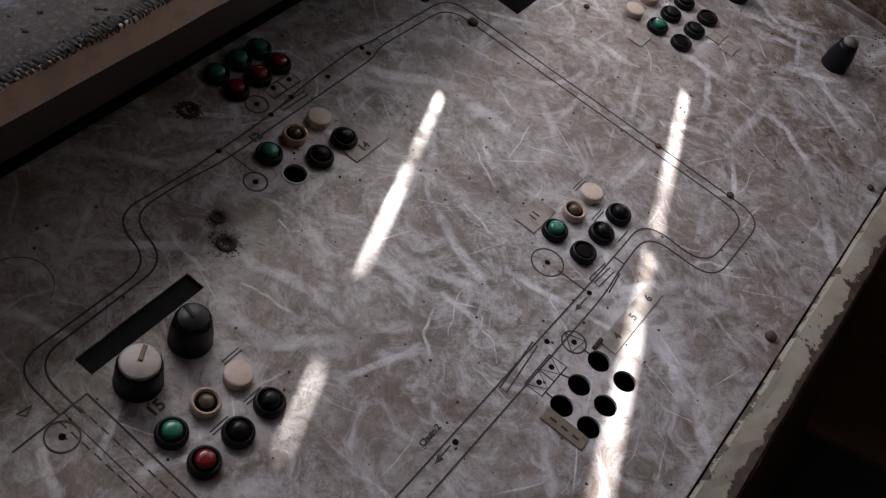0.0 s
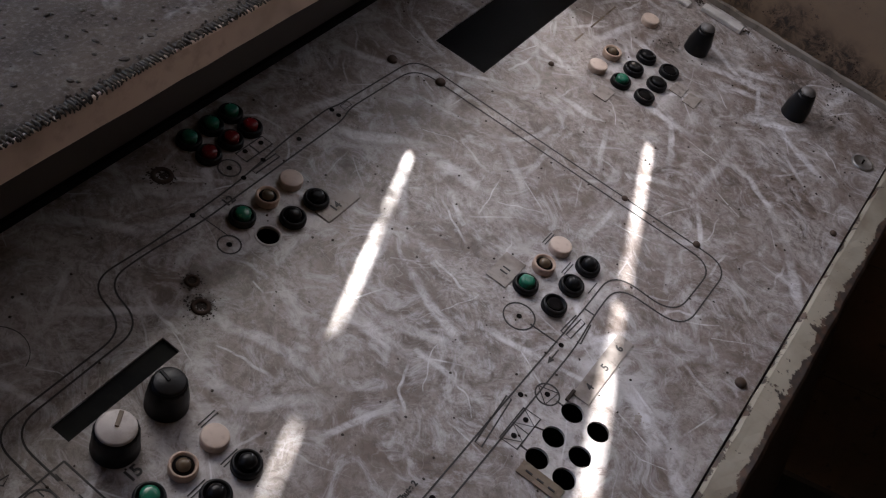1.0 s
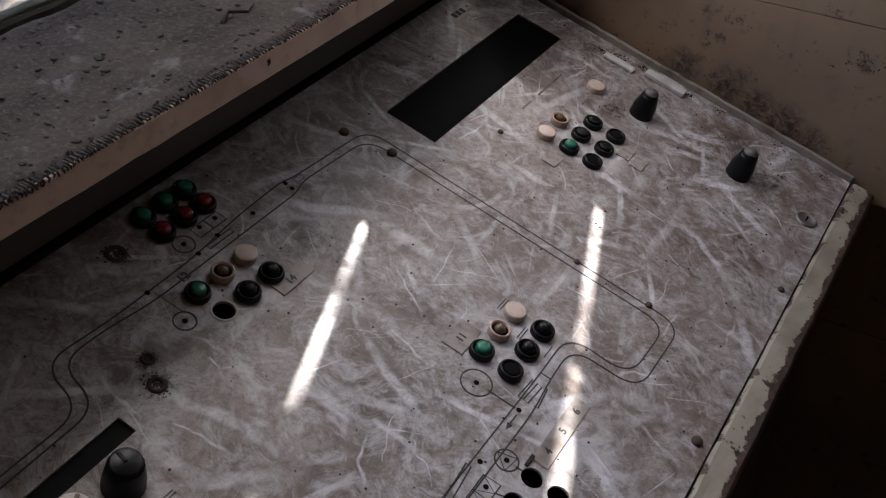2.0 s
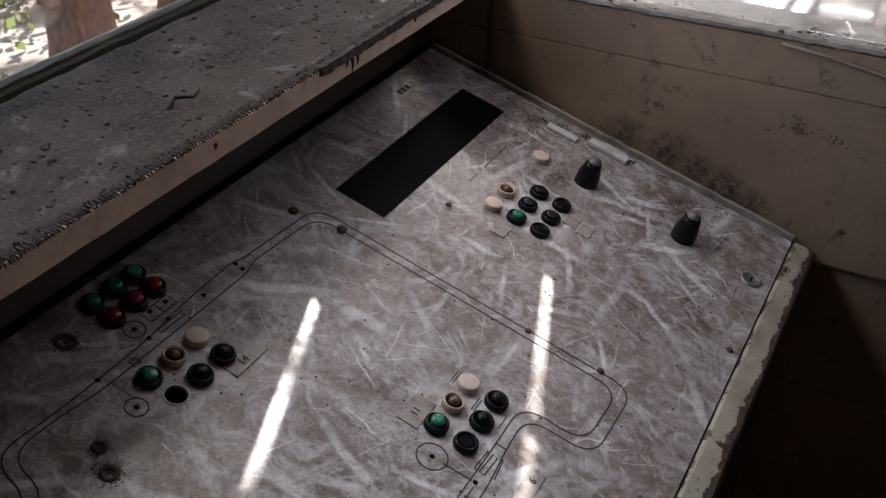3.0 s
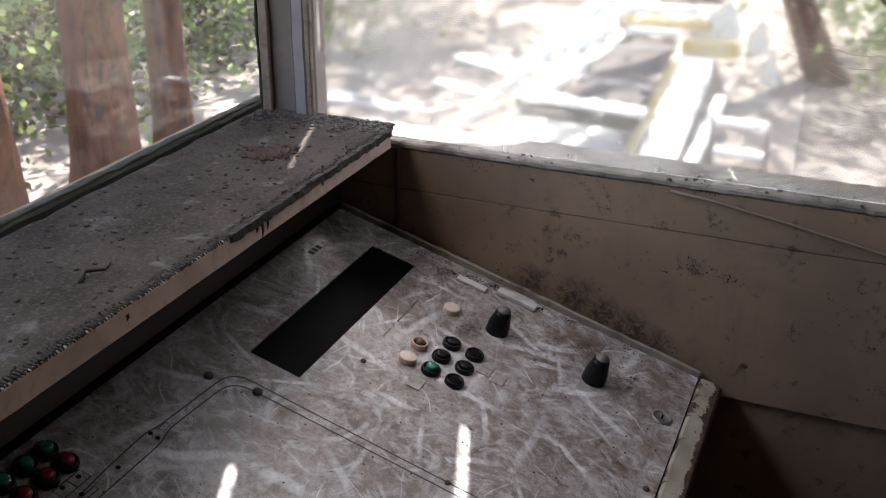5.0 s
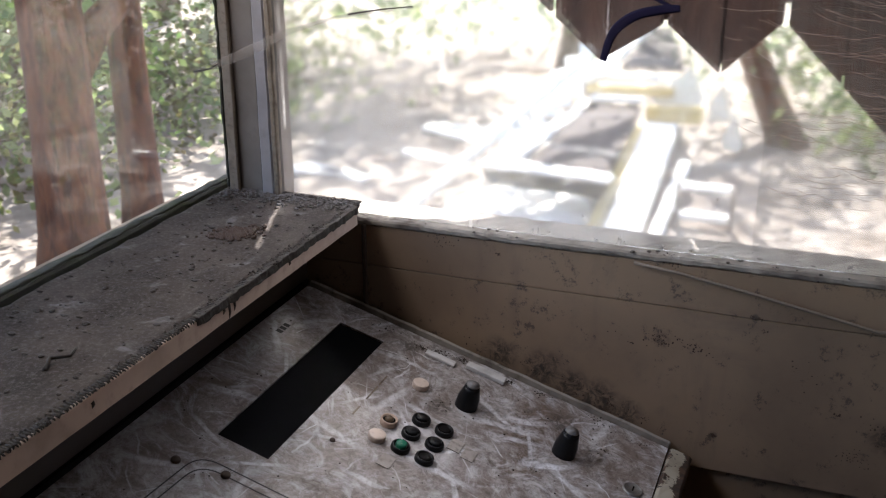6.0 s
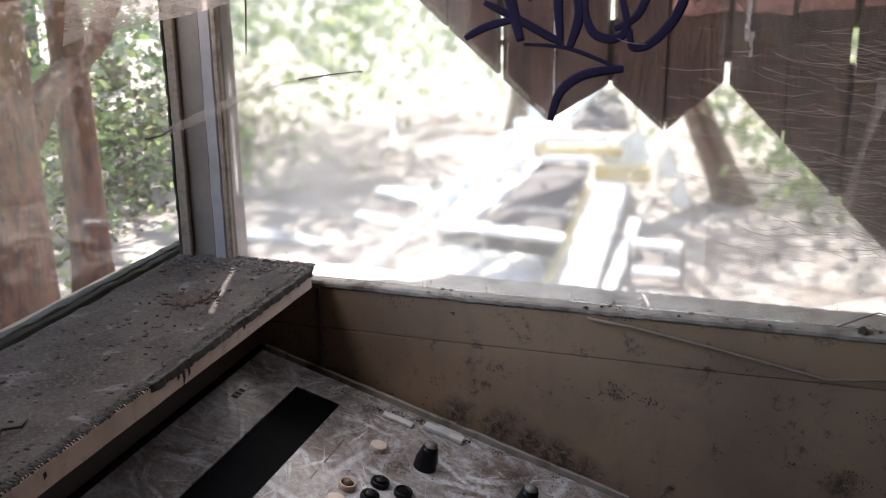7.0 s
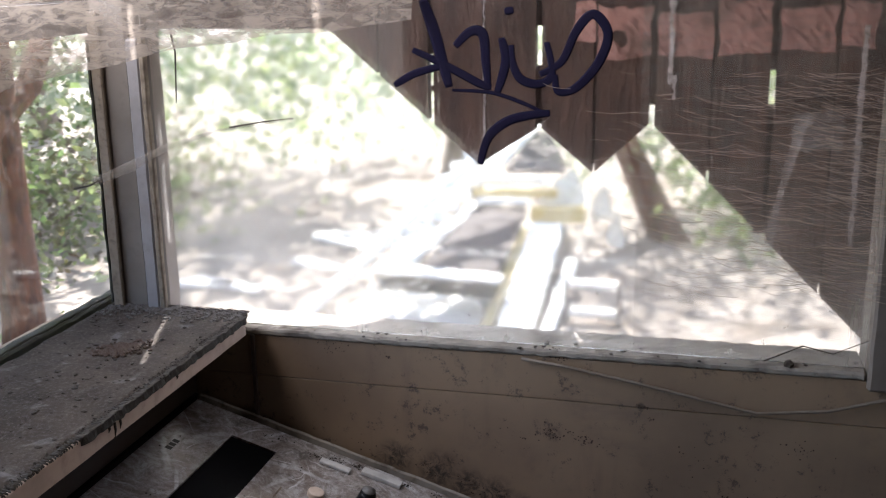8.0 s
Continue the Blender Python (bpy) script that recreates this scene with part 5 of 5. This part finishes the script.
# ================= small things inside =================
# cable along the front wall
pts = [(0.10, YW - 0.006, 0.238), (0.164, YW - 0.006, 0.231), (0.27, YW - 0.007, 0.214), (0.435, YW - 0.009, 0.184), (0.53, YW - 0.008, 0.196), (0.60, YW - 0.006, 0.218), (0.80, YW - 0.006, 0.235)]
thing("cable", tube(pts, [0.0024] * len(pts), 8), M_CABLE, "thin dusty cable sagging along the front wall", "cable", smooth=True)


def clump(name, x, y, z, r, flat, label, category, seed, material=M_DIRT, stretch=1.0, turn=0.0, group=""):
    bm = bmesh.new()
    bmesh.ops.create_icosphere(bm, subdivisions=3, radius=r)
    for v in bm.verts:
        v.co += Vector(noise.noise_vector(v.co * (1.2 / r) + Vector((seed, 0, 0)))) * r * 0.45
        v.co.z *= flat
        v.co.x *= stretch
    thing(name, bm, material, label, category, group=group, at=pose(x, y, z + r * flat * 0.5, 0, 0, turn))


thing("dead_leaf_clump", specks(320, 0.040, 0.0042, 0.6, sr, 0.9), M_MOULD, "brown crumpled dead leaf clump on the dusty ledge", "dirt clump", at=pose(-0.437, 0.508, LEDGE_Z + 0.002, 0, 0, 50))
gr = random.Random(11)
for i in range(55):
    y = gr.uniform(-0.7, 0.69)
    clump("grit_crumb", gr.uniform(XL + 0.03, LEDGE_X - 0.01), y, LEDGE_Z, gr.uniform(0.0015, 0.005), 0.5, "dark crumb of dirt on the dusty ledge", "dirt", i, group="crumbs on the ledge")
for i in range(40):
    clump("sill_crumb", gr.uniform(-0.3, 0.57), YW - 0.004 + gr.uniform(0, 0.045), SILL, gr.uniform(0.0012, 0.0036), 0.5, "dark crumb of dirt on the window sill", "dirt", 60 + i, group="crumbs on the sill")
clump("dead_insect", 0.473, YW + 0.006, SILL, 0.010, 0.5, "dark dead leaf on the window sill", "dead leaf", 9, stretch=0.6)
# scattered dust lumps on the ledge
bm = bmesh.new()
for i in range(900):
    x, y, k = gr.uniform(XL + 0.01, LEDGE_X - 0.006), gr.uniform(-1.0, 0.70), gr.choice((0.0008, 0.0012, 0.0018, 0.0028))
    made = bmesh.ops.create_icosphere(bm, subdivisions=1, radius=k)["verts"]
    f, g = gr.uniform(0.6, 2.2), gr.uniform(0.6, 1.6)
    for v in made:
        v.co = Vector((v.co.x * f, v.co.y * g, v.co.z * 0.6)) + Vector((x, y, LEDGE_Z + 0.0016))
thing("ledge_lumps", bm, M_DIRT, "brown dust lumps strewn over the ledge", "dust", "stuff")
# fringe of dust hanging in small teeth over the ledge's front edge
bm = bmesh.new()
y = -1.15
while y < 0.68:
    k = gr.uniform(0.5, 1.0) * (0.35 + 0.65 * abs(noise.noise(Vector((y * 6.0, 3.1, 0)))) * 2)
    length = min(0.0062, 0.0055 * k + 0.0006)
    top = Vector((LEDGE_X - 0.004, y, LEDGE_Z + 0.0015))
    tube([top + Vector((-0.006, 0, 0.0006)), top, top + Vector((0.0034, gr.uniform(-0.001, 0.001), -length * 0.4)), top + Vector((0.0032, gr.uniform(-0.002, 0.002), -length))],
         [0.0010, 0.0013, 0.0012, 0.0006], 5, bm)
    y += gr.uniform(0.0030, 0.0060)
thing("dust_fringe", bm, M_DIRT, "dark toothed fringe of dust over the ledge's edge", "dust", "stuff", smooth=True)
bm = bmesh.new()
for i in range(1500):
    y = gr.uniform(-1.15, 0.70)
    s = gr.uniform(0.0006, 0.0022)
    made = bmesh.ops.create_icosphere(bm, subdivisions=1, radius=s)["verts"]
    o = Vector((LEDGE_X - 0.004 + gr.uniform(-0.012, 0.003), y, LEDGE_Z + gr.uniform(-0.001, 0.0025)))
    for v in made:
        v.co = v.co * gr.uniform(0.7, 1.3) + o
thing("dust_crust", bm, M_DIRT, "crumbling crust of dust along the ledge's edge", "dust", "stuff")
# mould and specks on the wall
mould = bmesh.new()
for x, z, r, count in ((0.02, 0.022, 0.030, 40), (0.070, 0.004, 0.030, 50), (-0.05, 0.042, 0.030, 30), (0.13, -0.014, 0.020, 14), (-0.15, 0.070, 0.04, 10), (0.19, 0.120, 0.030, 45), (0.29, 0.158, 0.005, 12),
                       (0.40, 0.045, 0.006, 14), (-0.106, 0.221, 0.006, 22), (0.282, 0.176, 0.005, 16), (0.15, 0.245, 0.025, 60), (-0.20, 0.235, 0.03, 40), (0.35, 0.235, 0.03, 50),
                       (0.146, 0.120, 0.020, 45), (0.10, 0.112, 0.030, 12), (0.274, 0.176, 0.006, 30), (0.233, -0.022, 0.006, 30), (0.47, 0.03, 0.05, 70), (0.43, -0.02, 0.03, 40), (0.36, 0.10, 0.05, 15), (0.50, 0.13, 0.03, 25)):
    for _ in range(count):
        px, pz = sr.gauss(0, 0.45) * r, sr.gauss(0, 0.45) * r * 0.5
        o = Vector((x + px * ct + pz * st, YW - 0.0003, z - px * st + pz * ct))
        k = 0.0008 * sr.uniform(0.4, 1.6)
        f, g = sr.uniform(0.6, 1.6), sr.uniform(0.6, 1.6)
        for v in bmesh.ops.create_icosphere(mould, subdivisions=1, radius=k)["verts"]:
            v.co = Vector((v.co.x * f, v.co.y * 0.2, v.co.z * g)) + o
thing("mould_specks", mould, M_MOULD, "dark specks of mould on the painted wall above the desk", "mould", "stuff")
# thin dark strip that paints the change of shade at the wall corner
thing("corner_shade_strip", rough_box(-0.332, -0.325, YW - 0.006, YW - 0.001, 0.105, 0.244, 0.01, 0.001, 60, 0.001), M_MOULD, "dark strip added for the shading change at the wall corner", "batten")
drips = holder("dirt_drips", pose(LEDGE_X - 0.003, 0.31, LEDGE_Z - 0.010), "dark dirt drips down the ledge's painted edge", "dirt drips")
for dy, l in ((0.0, 0.020), (0.012, 0.014), (-0.012, 0.008), (0.155, 0.006), (-0.26, 0.007)):
    part("drip", tube([Vector((0, dy, 0)), Vector((0.0006, dy + 0.001, -l * 0.5)), Vector((0, dy - 0.001, -l))], [0.0028, 0.0022, 0.0010], 7), M_DIRT, drips, smooth=True)
# twigs
def twig(points, r, label, name="twig"):
    thing(name, tube([Vector(p) for p in points], [r * (1 - 0.6 * i / (len(points) - 1)) for i in range(len(points))], 6), M_DIRT, label, "twig", smooth=True)


twig([(-0.400, 0.070, LEDGE_Z + 0.003), (-0.410, 0.090, LEDGE_Z + 0.006), (-0.396, 0.105, LEDGE_Z + 0.004), (-0.405, 0.125, LEDGE_Z + 0.003)], 0.003, "small dark curled twig on the dusty ledge")
twig([(0.44, YW + 0.01, SILL + 0.003), (0.49, YW + 0.008, SILL + 0.030), (0.53, YW + 0.006, SILL + 0.022), (0.575, YW + 0.006, SILL + 0.045)], 0.0012, "thin dry twig on the window sill")
# cobwebs: a sagging dusty sheet by the post and a long strand
bm = bmesh.new()
nu, nv = 26, 8
rows = []
for i in range(nu + 1):
    f = i / nu
    a = Vector((-0.55 + 0.50 * f, 0.45 + 0.235 * min(1, f * 2.2), 0.640 + 0.085 * f ** 0.6))
    row = []
    for j in range(nv + 1):
        g = j / nv
        p = a + Vector((0.0, 0.02 * g, 0.16 * g * (1 - 0.55 * f)))
        p += Vector(noise.noise_vector(p * 9)) * 0.012
        row.append(bm.verts.new(p))
    rows.append(row)
for i in range(nu):
    for j in range(nv):
        bm.faces.new((rows[i][j], rows[i + 1][j], rows[i + 1][j + 1], rows[i][j + 1]))
thing("cobweb_sheet", bm, M_WEB, "thick dusty cobweb sheet hanging beside the window post", "cobweb", smooth=True)
pts = [(-0.557, 0.62, 0.486), (-0.51, 0.62, 0.502), (-0.462, 0.62, 0.522), (-0.40, 0.62, 0.552), (-0.32, 0.62, 0.578), (-0.204, 0.62, 0.597)]
thing("cobweb_strand", tube([Vector(p) for p in pts], [0.002, 0.006, 0.008, 0.005, 0.0022, 0.0013], 8), M_THINWEB, "long dusty cobweb strand across the window post", "cobweb", smooth=True)
twig([(-0.30, 0.62, 0.583), (-0.25, 0.62, 0.592), (-0.204, 0.62, 0.598)], 0.0016, "thin twig caught in the cobweb")
twig([(-0.557, 0.62, 0.486), (-0.53, 0.62, 0.492), (-0.51, 0.62, 0.503)], 0.002, "thin twig caught in the cobweb")
twig([(-0.425, 0.70, 0.72), (-0.418, 0.70, 0.68), (-0.421, 0.70, 0.63), (-0.423, 0.70, 0.605)], 0.0018, "dusty thread hanging in front of the window")
# thin webs over the right part of the front window
wr = random.Random(5)
bm = bmesh.new()
n = 14
grid = [[bm.verts.new((0.26 + 0.31 * i / n, 0.700 + 0.012 * noise.noise(Vector((i * 0.4, j * 0.4, 3))), 0.34 + 0.42 * j / n - 0.10 * (1 - i / n) * (1 - j / n))) for i in range(n + 1)] for j in range(n + 1)]
for j in range(n):
    for i in range(n):
        bm.faces.new((grid[j][i], grid[j][i + 1], grid[j + 1][i + 1], grid[j + 1][i]))
thing("cobweb_veil", bm, M_THINWEB, "thin brownish cobweb veil in front of the window glass", "cobweb", "stuff", smooth=True)
bm = bmesh.new()
for i in range(620):
    x, z = 0.56 - abs(wr.gauss(0, 0.14)), wr.uniform(0.36, 0.66)
    l, sl = wr.uniform(0.012, 0.07), wr.uniform(-0.35, 0.15)
    pts = [Vector((x + l * f, 0.694 + 0.004 * math.sin(i + f * 3), z + sl * l * f - 0.05 * l * math.sin(math.pi * f) + wr.gauss(0, 0.0006))) for f in (0, 0.25, 0.5, 0.75, 1)]
    tube(pts, [wr.uniform(0.00012, 0.00032)] * 5, 4, bm)
thing("cobweb_threads", bm, M_THREAD, "loose brown cobweb threads across the window", "cobweb", "stuff")
# pale translucent patch on the glass and the web ribbon that hangs from it
bm = bmesh.new()
n = 10
grid = [[bm.verts.new((0.457 + 0.064 * i / n + 0.006 * noise.noise(Vector((j * 0.6, i * 0.3, 2))), 0.7255 + 0.0006 * math.sin(i), 0.555 + 0.050 * j / n + 0.010 * noise.noise(Vector((i * 0.5, 4, j * 0.3))))) for i in range(n + 1)] for j in range(n + 1)]
for j in range(n):
    for i in range(n):
        bm.faces.new((grid[j][i], grid[j][i + 1], grid[j + 1][i + 1], grid[j + 1][i]))
thing("pale_glass_patch", bm, M_SMEAR, "pale translucent patch on the window glass", "dust smear", "stuff", smooth=True)
bm = bmesh.new()
rows = []
for i in range(25):
    f = i / 24
    c = Vector((0.470 - 0.040 * f - 0.004 * math.sin(3 * f), 0.712, 0.600 - 0.205 * f))
    w = 0.0055 + 0.0015 * math.sin(f * 9)
    rows.append([bm.verts.new(c + Vector((w * g, 0.004 * (1 - g * g), 0))) for g in (-1, -0.33, 0.33, 1)])
for a, b in zip(rows, rows[1:]):
    for k in range(3):
        bm.faces.new((a[k], a[k + 1], b[k + 1], b[k]))
thing("cobweb_ribbon", bm, M_SMEAR, "greyish cobweb ribbon hanging before the window glass", "cobweb", smooth=True)
bm = bmesh.new()
for i in range(150):
    x, y = (wr.uniform(-0.50, -0.33), 0.700) if i % 3 else (wr.uniform(-0.555, -0.50), wr.uniform(0.62, 0.69))
    h = wr.uniform(0.002, 0.008)
    a = Vector((x, y, LEDGE_Z))
    tube([a, a + Vector((wr.gauss(0, 0.003), wr.gauss(0, 0.002), h * 0.6)), a + Vector((wr.gauss(0, 0.006), wr.gauss(0, 0.003), h))], [0.0005, 0.0004, 0.0002], 4, bm)
thing("dust_tufts", bm, M_MOULD, "fuzzy tufts of dust at the ledge's far end", "dust", "stuff")
# thick crumbs heaped where the ledge meets the window post
bm = bmesh.new()
for i in range(700):
    x, y = wr.uniform(XL + 0.005, LEDGE_X - 0.004), 0.705 - abs(wr.gauss(0, 0.03))
    made = bmesh.ops.create_icosphere(bm, subdivisions=1, radius=wr.uniform(0.001, 0.0034))["verts"]
    f = wr.uniform(0.6, 1.6)
    for v in made:
        v.co = Vector((v.co.x * f, v.co.y, v.co.z * 0.7)) + Vector((x, y, LEDGE_Z + 0.002))
thing("corner_crumbs", bm, M_CRUMB, "grey crumbs of plaster and dust heaped by the window post", "dust", "stuff")
